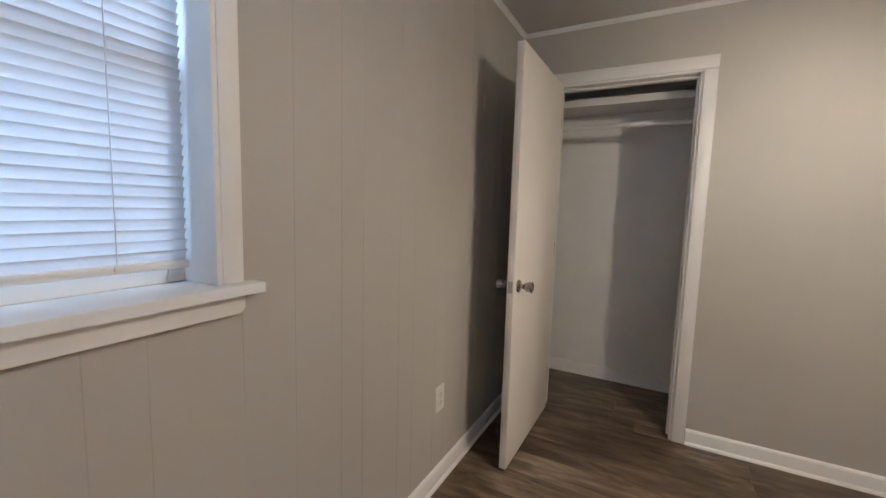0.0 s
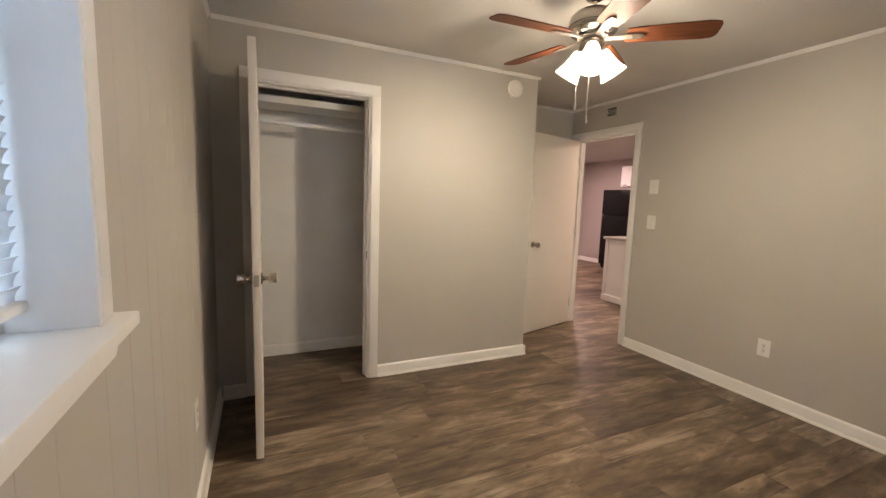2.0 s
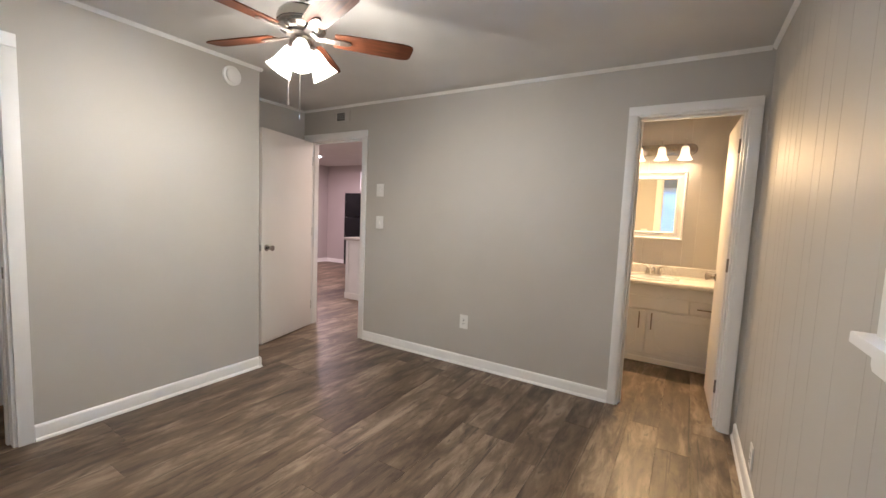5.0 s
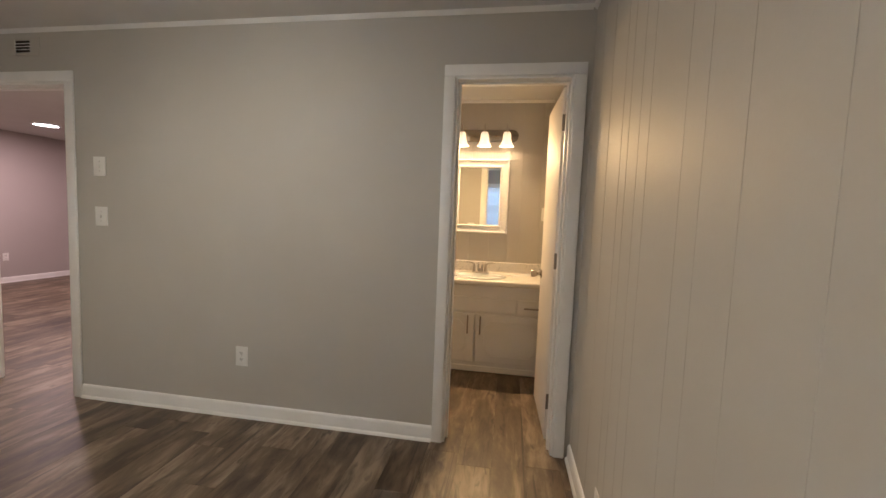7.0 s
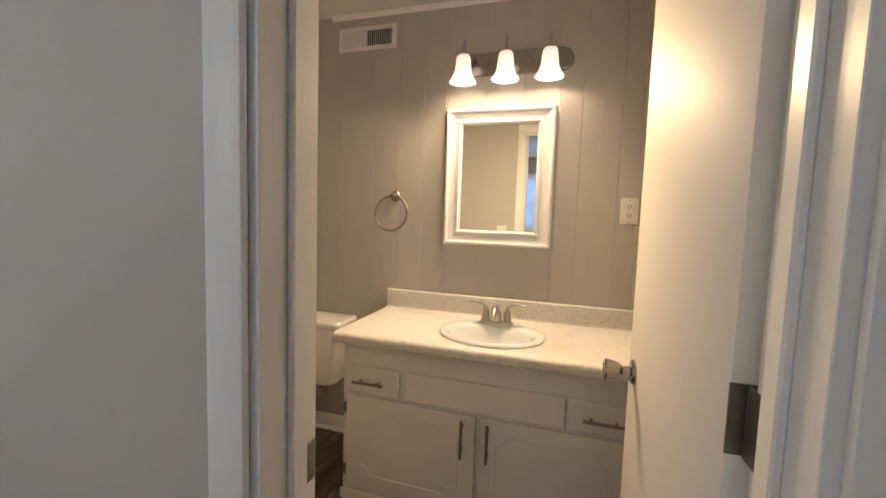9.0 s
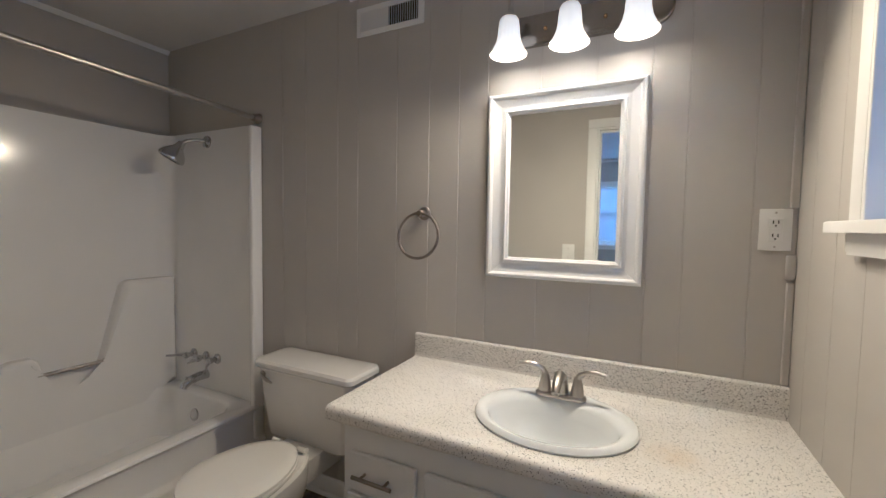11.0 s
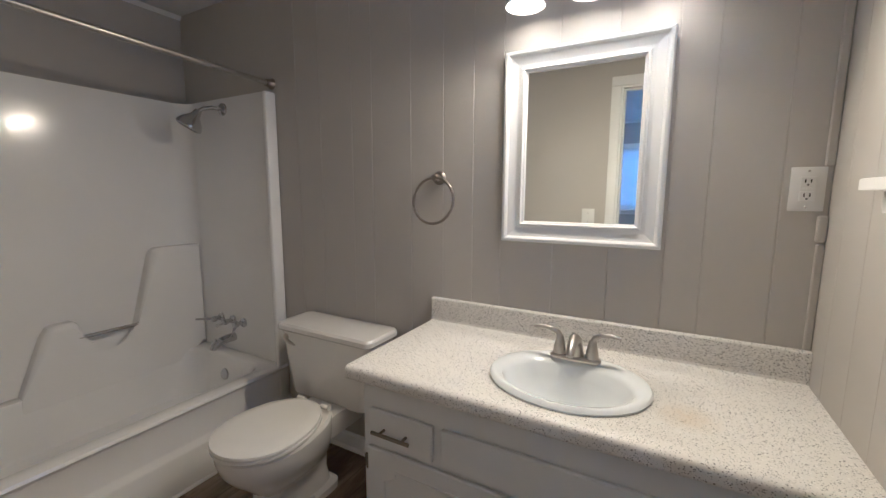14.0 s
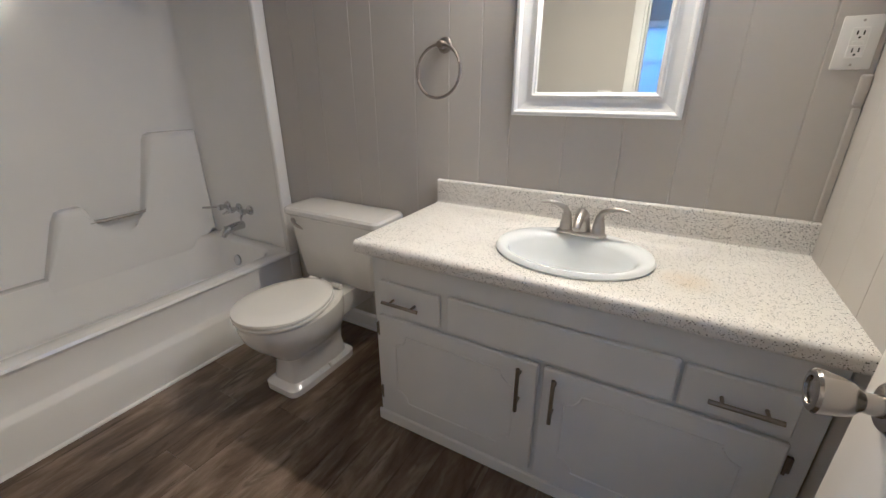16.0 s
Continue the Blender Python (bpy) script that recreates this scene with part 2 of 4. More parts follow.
M_SATIN = mat("satin_nickel", (0.40, 0.375, 0.34), 0.2, 1.0, vary=0.05, scale=30)
M_PULL = mat("dark_brushed_nickel", (0.30, 0.27, 0.24), 0.36, 1.0, vary=0.06, scale=30)
M_CHROME = mat("chrome", (0.55, 0.55, 0.56), 0.09, 1.0, vary=0.02)
M_STEEL = mat("dark_hinge_metal", (0.22, 0.20, 0.18), 0.38, 0.9, vary=0.1, scale=60)
M_PLASTIC = mat("white_plastic", (0.80, 0.79, 0.76), 0.35, vary=0.02)
# near-black: fridge grille, and shade in outlet holes and vents put into colour
M_DARK = mat("dark_slot", (0.02, 0.02, 0.02), 0.7)
M_BLIND = blind_material()
M_GLASS = mat("window_glass", (1, 1, 1), 0.02, transmission=1.0, vary=0.0)
M_MIRROR = mat("mirror_silver", (0.9, 0.92, 0.91), 0.015, 1.0, vary=0.0)
M_PORC = mat("porcelain", (0.84, 0.82, 0.78), 0.1, vary=0.015, coat=0.4)
M_SINK = mat("sink_porcelain", (0.78, 0.80, 0.81), 0.1, vary=0.015, coat=0.4)
M_TUB = mat("gelcoat_white", (0.88, 0.87, 0.85), 0.15, vary=0.02, scale=3, coat=0.2, bump=0.2, bump_scale=6)
M_COUNTER = speckle_material()
M_BLADE = fan_wood("cherry_blade", (0.065, 0.022, 0.01), (0.135, 0.046, 0.02))
M_VSHADE = lit_glass("warm_frosted_shade", 0.03, (1.0, 0.66, 0.36), 1.0, 0.01, -0.08, 0.5)
M_SHADE = lit_glass("frosted_glass_shade", 0.46, (1.0, 0.70, 0.36), 0.7, 0.0, 0.08, 0.4)
M_BULB = lit_glass("lit_bulb", 0.8, (1.0, 0.84, 0.62), 22.0)
M_FLUSH = mat("lit_diffuser", (1, 1, 1), 0.4, emit=(1.0, 0.80, 0.72), strength=9.0)
M_BLACK = mat("black_appliance", (0.007, 0.007, 0.008), 0.3, vary=0.1, specular=0.15)


# ---- mesh helpers ----
def box(bm, x0, x1, y0, y1, z0, z1, bevel=0.0, seg=1):
    r = bmesh.ops.create_cube(bm, size=1, matrix=Matrix.Translation(((x0 + x1) / 2, (y0 + y1) / 2, (z0 + z1) / 2)) @ Matrix.Diagonal((x1 - x0, y1 - y0, z1 - z0, 1)))
    if bevel:
        es = list({e for v in r["verts"] for e in v.link_edges})
        bmesh.ops.bevel(bm, geom=es, offset=bevel, segments=seg, profile=0.5, affect="EDGES")
    return bm


def boxed(*a, **k):
    return box(bmesh.new(), *a, **k)


def lathe(bm, profile, m=Matrix.Identity(4), seg=24, sx=1.0, sy=1.0):
    """Turns a profile of (radius, height) about z; a radius of zero closes it."""
    rings = []
    for r, z in profile:
        if r < 1e-6:
            rings.append([bm.verts.new(m @ Vector((0, 0, z)))])
        else:
            rings.append([bm.verts.new(m @ Vector((r * sx * math.cos(2 * math.pi * i / seg), r * sy * math.sin(2 * math.pi * i / seg), z))) for i in range(seg)])
    for a, b in zip(rings, rings[1:]):
        for i in range(seg):
            j = (i + 1) % seg
            if len(a) == 1 and len(b) > 1:
                bm.faces.new((a[0], b[i], b[j]))
            elif len(b) == 1 and len(a) > 1:
                bm.faces.new((a[j], a[i], b[0]))
            elif len(a) > 1:
                bm.faces.new((a[i], a[j], b[j], b[i]))
    return bm


def tube(bm, points, radius, seg=12, closed=False):
    """A round bar along points; radius may be one number or one for each point."""
    pts = [Vector(p) for p in points]
    rad = radius if isinstance(radius, (list, tuple)) else [radius] * len(pts)
    rings, up = [], Vector((0, 0, 1))
    for i, p in enumerate(pts):
        a = pts[i - 1] if (i or closed) else p
        b = pts[(i + 1) % len(pts)] if (i + 1 < len(pts) or closed) else p
        d = (b - a).normalized()
        s = d.cross(up if abs(d.z) < 0.95 else Vector((1, 0, 0))).normalized()
        u = s.cross(d)
        rings.append([bm.verts.new(p + rad[i] * (math.cos(2 * math.pi * k / seg) * s + math.sin(2 * math.pi * k / seg) * u)) for k in range(seg)])
    pairs = list(zip(rings, rings[1:])) + ([(rings[-1], rings[0])] if closed else [])
    for a, b in pairs:
        for k in range(seg):
            j = (k + 1) % seg
            bm.faces.new((a[k], a[j], b[j], b[k]))
    if not closed:
        bm.faces.new(rings[0][::-1])
        bm.faces.new(rings[-1])
    return bm


def prism(bm, outline, m, depth, bevel=0.0, seg=2):
    """An outline in the local xy plane, extruded along local z by depth."""
    low = [bm.verts.new(m @ Vector((x, y, 0))) for x, y in outline]
    high = [bm.verts.new(m @ Vector((x, y, depth))) for x, y in outline]
    n = len(outline)
    fl = bm.faces.new(low[::-1])
    fh = bm.faces.new(high)
    for i in range(n):
        j = (i + 1) % n
        bm.faces.new((low[i], low[j], high[j], high[i]))
    if bevel:
        bmesh.ops.bevel(bm, geom=list(fh.edges), offset=bevel, segments=seg, profile=0.5, affect="EDGES")
    return bm


def finish(name, bm, material, smooth=True):
    bmesh.ops.recalc_face_normals(bm, faces=bm.faces)
    me = bpy.data.meshes.new(name)
    bm.to_mesh(me)
    bm.free()
    me.materials.append(material)
    if smooth:
        me.shade_smooth()
        me.set_sharp_from_angle(angle=radians(35))
    return me


def part(name, bm, material, parent, label="", smooth=True):
    ob = new(name, finish(name, bm, material, smooth))
    ob.parent = parent
    ob.matrix_parent_inverse = Matrix.Identity(4)
    return tagged(ob, label=label)


def thing(name, label, category, where=(0, 0, 0), group="", kind=""):
    ob = new(name)
    ob.empty_display_size = 0.05
    ob.location = where
    return tagged(ob, label, category, group, kind)


def mesh_thing(name, bm, material, label, category, group="", kind=""):
    return tagged(new(name, finish(name, bm, material)), label, category, group, kind)


def structure(name, bm, material, label, category):
    return mesh_thing(name, bm, material, label, category, kind="structure")


# ---- structure ----
H = 2.375
XW, XE, XB, YS, YC, YA, YN = -0.715, 2.75, 4.385, -0.585, 2.70, 3.48, 2.445


def wall_solid(bm, along, face0, face1, u0, u1, z0, z1, openings=()):
    """A wall along x or y between two faces, with rectangular openings (u0, u1, z0, z1) right through it."""
    cuts = sorted({u0, u1, *[o[0] for o in openings], *[o[1] for o in openings]})
    for a, b in zip(cuts, cuts[1:]):
        spans, low = [], z0
        for o in sorted([o for o in openings if o[0] <= a + 1e-6 and o[1] >= b - 1e-6], key=lambda o: o[2]):
            if o[2] > low + 1e-6:
                spans.append((low, o[2]))
            low = o[3]
        if low < z1 - 1e-6:
            spans.append((low, z1))
        for c, d in spans:
            if along == "y":
                box(bm, face0, face1, a, b, c, d)
            else:
                box(bm, a, b, face0, face1, c, d)
    return bm


WIN_W = (-0.235, 0.665, 1.085, 2.0)
WIN_S = (-0.15, 0.75, 1.085, 2.0)
WIN_B = (3.26, 3.96, 1.337, 2.0)
BED_DOOR = (2.606, 3.40, 0.0, 2.05)
BATH_DOOR = (-0.496, 0.128, 0.0, 2.04)
CLOSET = (-0.49, 0.273, 0.0, 2.05)

wall_west = structure("wall_west", wall_solid(bmesh.new(), "y", -0.875, XW + 0.0033, YS, 3.52, 0, H, [WIN_W]), M_PANEL, "greige painted panelled wall with a window", "wall")
wall_south = structure("wall_south", wall_solid(bmesh.new(), "x", -0.745, YS + 0.0033, -0.875, 4.505, 0, H, [WIN_S, WIN_B]), M_PANEL, "greige painted panelled wall with two windows", "wall")
wall_closet = structure("wall_closet", wall_solid(bmesh.new(), "x", YC, 2.80, XW, 1.668, 0, H, [CLOSET]), M_WALL, "smooth greige wall with the closet opening", "wall")
wall_return = structure("wall_return", boxed(1.56, 1.668, 2.80, YA, 0, H), M_WALL, "greige side wall of the closet", "wall")
wall_closet_back = structure("wall_closet_back", boxed(XW, 1.56, 3.40, 3.52, 0, H), M_WHITE, "white painted back wall inside the closet", "wall")
wall_alcove = structure("wall_alcove", boxed(1.56, XE, YA, 3.60, 0, H), M_WALL, "greige wall behind the bedroom door", "wall")
wall_east = structure("wall_east", wall_solid(bmesh.new(), "y", XE, 2.87, YS, 7.67, 0, H, [BED_DOOR, BATH_DOOR]), M_WALL, "smooth greige wall with bedroom and bathroom doorways", "wall")
wall_bath_east = structure("wall_bath_east", boxed(XB - 0.0022, 4.505, YS + 0.0033, YN, 0, H), M_PANEL, "greige panelled bathroom wall behind the vanity", "wall")
wall_bath_north = structure("wall_bath_north", boxed(2.87, 4.505, YN, 2.565, 0, H), M_WALL, "greige bathroom wall behind the bathtub", "wall")
wall_living_south = structure("wall_living_south", boxed(4.505, 6.87, 2.445, 2.565, 0, H), M_PINK, "plain painted wall of the living room", "wall")
wall_living_east = structure("wall_living_east", boxed(6.87, 6.99, 2.445, 7.67, 0, H), M_PINK, "rosy grey far wall of the living room", "wall")
wall_living_north = structure("wall_living_north", boxed(2.87, 6.87, 7.55, 7.67, 0, H), M_PINK, "rosy grey end wall of the living room", "wall")
ceiling = structure("ceiling", boxed(-0.875, 6.99, -0.745, 7.67, H, H + 0.1), M_CEIL, "off-white lightly textured ceiling", "ceiling")
floor = structure("floor", boxed(-0.875, 6.99, -0.745, 7.67, -0.1, -0.008), M_SUB, "brown wood-look vinyl plank floor", "floor")
ground = structure("ground", boxed(-60, 60, -60, 60, -0.5, -0.4), mat("lawn", (0.10, 0.12, 0.06), 0.9, vary=0.3, scale=2), "plain lawn outside the windows", "ground")


# ---- panel boards, baseboards, small ceiling trim ----
def boards(owner, along, face, out, u0, u1, z0, z1, grooves, holes=(), gap=0.0028, thick=0.004):
    """Boards proud of a wall's face, parted by grooves, cut round its openings. out: +1 or -1, the side to which they stand proud."""
    cuts = [u0, *[g for g in sorted(grooves) if u0 + 0.02 < g < u1 - 0.02], u1]
    for a, b in zip(cuts, cuts[1:]):
        a, b = a + gap / 2, b - gap / 2
        rects = [(a, b, z0, z1)]
        for h in holes:
            rest = []
            for r in rects:
                if h[1] <= r[0] or h[0] >= r[1] or h[3] <= r[2] or h[2] >= r[3]:
                    rest.append(r)
                    continue
                rest += [(r[0], r[1], r[2], h[2]), (r[0], r[1], h[3], r[3]), (r[0], h[0], max(r[2], h[2]), min(r[3], h[3])), (h[1], r[1], max(r[2], h[2]), min(r[3], h[3]))]
            rects = [r for r in rest if r[1] - r[0] > 0.004 and r[3] - r[2] > 0.004]
        for r in rects:
            lo, hi = sorted((face - 0.004 * out, face + thick * out))
            bm = boxed(r[0], r[1], lo, hi, r[2], r[3], bevel=0.0016) if along == "x" else boxed(lo, hi, r[0], r[1], r[2], r[3], bevel=0.0016)
            part("panel_board", bm, M_PANEL, owner)


def groove_run(start, gaps, end):
    out, u, i = [], start, 0
    while u < end:
        out.append(u)
        u += gaps[i % len(gaps)]
        i += 1
    return out


boards(wall_west, "y", XW, 1, YS, YC, 0, H, groove_run(-0.345, (0.177, 0.102, 0.207, 0.103, 0.176, 0.10, 0.20, 0.154), YC), [WIN_W], gap=0.002)
boards(wall_south, "x", YS, 1, XW + 0.004, XE, 0, H, groove_run(-0.62, (0.093, 0.116, 0.089, 0.206, 0.21, 0.153, 0.103, 0.249), XE), [WIN_S], gap=0.0018)
boards(wall_south, "x", YS, 1, 2.87, XB, 0, H, (3.02, 3.17, 3.30, 3.42, 3.60, 3.80, 3.97, 4.115, 4.266), [WIN_B])
boards(wall_bath_east, "y", XB, -1, YS + 0.004, 1.62, 0, H, (-0.473, -0.297, -0.19, -0.02, 0.17, 0.374, 0.496, 0.632, 0.791, 1.002, 1.12, 1.32, 1.48))


def run_profile(bm, p0, p1, normal, profile):
    """A moulding: profile points (out from the wall, height), swept from p0 to p1."""
    rings = []
    for p in (p0, p1):
        rings.append([bm.verts.new((p[0] + normal[0] * d, p[1] + normal[1] * d, z)) for d, z in profile])
    n = len(profile)
    for i in range(n):
        j = (i + 1) % n
        bm.faces.new((rings[0][i], rings[0][j], rings[1][j], rings[1][i]))
    bm.faces.new(rings[0])
    bm.faces.new(rings[1][::-1])


BASE = [(0, 0), (0.024, 0), (0.023, 0.008), (0.018, 0.015), (0.0135, 0.018), (0.0135, 0.074), (0.011, 0.082), (0.006, 0.088), (0, 0.09)]
CROWN = [(0, 0), (0.02, 0), (0.02, -0.004), (0.012, -0.014), (0.004, -0.022), (0, -0.022)]


def baseboard(p0, p1, normal, label="white painted baseboard with quarter-round shoe"):
    bm = bmesh.new()
    run_profile(bm, p0, p1, normal, BASE)
    structure("baseboard", bm, M_WHITE, label, "baseboard")


def crown(p0, p1, normal):
    bm = bmesh.new()
    run_profile(bm, p0, p1, normal, [(d, H + z) for d, z in CROWN])
    structure("trim", bm, M_WHITE, "thin white trim between wall and ceiling", "trim")


baseboard((XW + 0.004, YS + 0.004), (XW + 0.004, YC), (1, 0))
baseboard((XW + 0.028, YC), (-0.553, YC), (0, -1))
baseboard((0.336, YC), (1.668, YC), (0, -1))
baseboard((1.668, YC - 0.02), (1.668, YA), (1, 0))
baseboard((1.692, YA), (XE, YA), (0, -1))
baseboard((XE, 0.184), (XE, 2.544), (-1, 0))
baseboard((XW + 0.028, YS + 0.004), (2.73, YS + 0.004), (0, 1))
baseboard((XW, 3.40), (1.56, 3.40), (0, -1))
baseboard((XB - 0.004, 0.662), (XB - 0.004, 1.59), (-1, 0))
baseboard((2.87, 0.184), (2.87, 1.59), (1, 0))
baseboard((2.87, YS + 0.004), (3.88, YS + 0.004), (0, 1))
baseboard((6.87, 6.43), (6.87, 7.55), (-1, 0))
baseboard((2.87, 7.55), (6.846, 7.55), (0, -1))
baseboard((2.87, 3.46), (2.87, 7.526), (1, 0))
crown((XW + 0.004, YS + 0.004), (XW + 0.004, YC), (1, 0))
crown((XW + 0.024, YC), (1.688, YC), (0, -1))
crown((1.668, YC - 0.02), (1.668, YA), (1, 0))
crown((1.688, YA), (XE, YA), (0, -1))
crown((XE, YS + 0.024), (XE, YA - 0.02), (-1, 0))
crown((XW + 0.024, YS + 0.004), (XE, YS + 0.004), (0, 1))
crown((2.87, YN), (XB, YN), (0, -1))
crown((XB - 0.004, YS + 0.03), (XB - 0.004, 1.05), (-1, 0))


# ---- doorways and doors ----
def doorway(name, label, m, width, height, depth, c=0.061):
    """Jambs, stops and casing on both faces. Local x along the opening, y out of the room's face, z up."""
    d = thing(name, label, "door frame", kind="structure")
    d.matrix_world = m
    for side, x0, x1 in (("jamb", 0.0, 0.018), ("jamb", width - 0.018, width)):
        part(side, boxed(x0, x1, -depth - 0.002, 0.002, 0, height - 0.018, bevel=0.0015), M_WHITE, d)
    part("head_jamb", boxed(0, width, -depth - 0.002, 0.002, height - 0.018, height, bevel=0.0015), M_WHITE, d)
    for x0, x1 in ((0.018, 0.03), (width - 0.03, width - 0.018)):
        part("stop", boxed(x0, x1, -0.085, -0.05, 0, height - 0.03, bevel=0.003), M_WHITE, d)
    part("stop", boxed(0.018, width - 0.018, -0.085, -0.05, height - 0.03, height - 0.018, bevel=0.003), M_WHITE, d)
    for y0, y1 in ((0.003, 0.017), (-depth - 0.017, -depth - 0.003)):
        part("side_casing", boxed(-c, 0.004, y0, y1, 0, height - 0.006, bevel=0.004, seg=2), M_WHITE, d)
        part("side_casing", boxed(width - 0.004, width + c, y0, y1, 0, height - 0.006, bevel=0.004, seg=2), M_WHITE, d)
        part("head_casing", boxed(-c, width + c, y0, y1, height - 0.005, height + c, bevel=0.004, seg=2), M_WHITE, d)
    return d


KNOB = [(0.0, 0.0), (0.031, 0.0), (0.031, 0.004), (0.026, 0.009), (0.013, 0.011), (0.0115, 0.026), (0.013, 0.030), (0.019, 0.036), (0.0225, 0.046), (0.0255, 0.062), (0.0262, 0.068), (0.024, 0.0715), (0.017, 0.0725), (0.016, 0.0695), (0.0, 0.069)]


def door_leaf(name, label, m, width, height, knob_z=0.92, hinge_mat=None, leaf=(-0.012, -0.009, 0.001, 0.03)):
    """A flush leaf: hinge at the local origin, the leaf along x, its thickness along +y."""
    hinge_mat = hinge_mat or M_STEEL
    d = thing(name, label, "door", kind="structure")
    d.matrix_world = m
    slab = part("slab", boxed(0.002, width, 0.0, 0.035, 0.014, height, bevel=0.0018, seg=2), M_DOOR, d)
    for side in (0, 1):
        y = 0.035 if side else 0.0
        part("knob", lathe(bmesh.new(), KNOB, Matrix.Translation((width - 0.062, y, knob_z)) @ pose(0, 0, 0, -90 if side else 90), 28), M_SATIN, d, "brushed nickel tulip knob")
    part("latch_plate", boxed(width - 0.0005, width + 0.0012, 0.006, 0.029, knob_z - 0.028, knob_z + 0.028, bevel=0.0004), M_NICKEL, d, "nickel latch plate")
    part("latch_bolt", boxed(width, width + 0.009, 0.011, 0.024, knob_z - 0.008, knob_z + 0.008, bevel=0.002), M_NICKEL, d)
    for z in (0.24, 1.06, 1.83):
        h = part("hinge", boxed(0.0, 0.0035, 0.001, 0.036, z - 0.045, z + 0.045, bevel=0.0006), hinge_mat, d, "worn metal butt hinge")
        part("knuckle", tube(bmesh.new(), [(-0.004, 0.0, z - 0.047), (-0.004, 0.0, z + 0.047)], 0.006, 10), hinge_mat, h)
        part("hinge_plate", boxed(*leaf, z - 0.045, z + 0.045, bevel=0.0006), hinge_mat, h)
    return d


doorway("door_frame_1", "white painted closet door frame and casing", pose(CLOSET[1], YC, 0, 0, 0, 180), CLOSET[1] - CLOSET[0], CLOSET[3], 0.10)
doorway("door_frame_2", "white painted bedroom door frame and casing", pose(XE, BED_DOOR[0], 0, 0, 0, 90), BED_DOOR[1] - BED_DOOR[0], BED_DOOR[3], 0.12)
doorway("door_frame_3", "white painted narrow bathroom door frame and casing", pose(XE, BATH_DOOR[0], 0, 0, 0, 90), BATH_DOOR[1] - BATH_DOOR[0], BATH_DOOR[3], 0.12, 0.055)
door_leaf("door_1", "white flush closet door standing wide open", pose(-0.482, 2.678, 0, 0, 0, -90.6), 0.745, 2.036, 0.925)
door_leaf("door_2", "cream white flush bedroom door standing open in the alcove", pose(2.738, 3.372, 0, 0, 0, 195.5), 0.785, 2.03, 0.93)
door_leaf("door_3", "white flush bathroom door opened against the window wall", pose(2.892, -0.494, 0, 0, 0, 2.0), 0.60, 2.02, 0.917, leaf=(-0.04, -0.005, 0.0165, 0.0195))
for sx, sy, sz in ((CLOSET[1] - 0.0195, YC + 0.03, 0.925), ):
    mesh_thing("strike_plate", boxed(sx, sx + 0.002, sy - 0.012, sy + 0.012, sz - 0.03, sz + 0.03, bevel=0.0005), M_STEEL, "small metal strike plate on the closet jamb", "strike plate")
mesh_thing("strike_plate", boxed(2.842, 2.866, BATH_DOOR[1] - 0.0205, BATH_DOOR[1] - 0.0175, 0.87, 0.935, bevel=0.0005), M_NICKEL, "worn nickel strike plate on the bathroom jamb", "strike plate")


# ---- windows and blinds ----
def window(name, label, m, w, z0, z1, stool=True, meeting=True):
    """Local x along the opening, y into the room (0 at the wall's face), z up."""
    o = thing(name, label, "window", kind="structure")
    o.matrix_world = m
    part("window_jamb", boxed(0, 0.012, -0.155, 0.0225, z0 + 0.027, z1 - 0.012, bevel=0.0015), M_WHITE, o)
    part("window_jamb", boxed(w - 0.012, w, -0.155, 0.0225, z0 + 0.027, z1 - 0.012, bevel=0.0015), M_WHITE, o)
    part("window_jamb", boxed(0, w, -0.155, 0.006, z1 - 0.0118, z1 - 0.0002), M_WHITE, o)
    for a, b in ((-0.05, -0.0004), (w + 0.0004, w + 0.05)):
        part("side_casing", boxed(a, b, 0.0065, 0.0235, z0 + 0.0275, z1 - 0.004, bevel=0.003, seg=2), M_WHITE, o)
    part("head_casing", boxed(-0.05, w + 0.05, 0.0065, 0.023, z1 - 0.0035, z1 + 0.062, bevel=0.003, seg=2), M_WHITE, o)
    sill = prism(bmesh.new(), [(-0.084, 0.0045), (0.001, 0.0045), (0.001, -0.155), (w - 0.001, -0.155), (w - 0.001, 0.0045), (w + 0.084, 0.0045), (w + 0.084, 0.052), (-0.084, 0.052)], Matrix.Translation((0, 0, z0 + 0.003)), 0.024, bevel=0.004)
    part("window_sill", sill, M_WHITE, o, "deep white painted stool")
    part("apron", prism(bmesh.new(), [(-0.05, z0 + 0.003), (-0.05, z0 - 0.03), (-0.04, z0 - 0.042), (w + 0.04, z0 - 0.042), (w + 0.05, z0 - 0.03), (w + 0.05, z0 + 0.003)], pose(0, 0.0255, 0, 90), 0.0185, bevel=0.003), M_WHITE, o)
    zm = (z0 + z1) / 2 + 0.02
    for k, (a, b, y) in enumerate(((z0 + 0.027, zm + 0.02, -0.118), (zm - 0.018, z1 - 0.012, -0.145))):
        s = part("sash", boxed(0.013, 0.05, y, y + 0.024, a, b, bevel=0.002), M_WHITE, o)
        part("stile", boxed(w - 0.05, w - 0.013, y, y + 0.024, a, b, bevel=0.002), M_WHITE, s)
        part("rail", boxed(0.05, w - 0.05, y, y + 0.024, a, a + 0.042, bevel=0.002), M_WHITE, s)
        part("rail", boxed(0.05, w - 0.05, y, y + 0.024, b - 0.036, b, bevel=0.002), M_WHITE, s)
        g = part("pane", boxed(0.048, w - 0.048, y + 0.010, y + 0.013, a + 0.04, b - 0.034), M_GLASS, s, "clear glass pane")
        g.visible_shadow = False
    return o


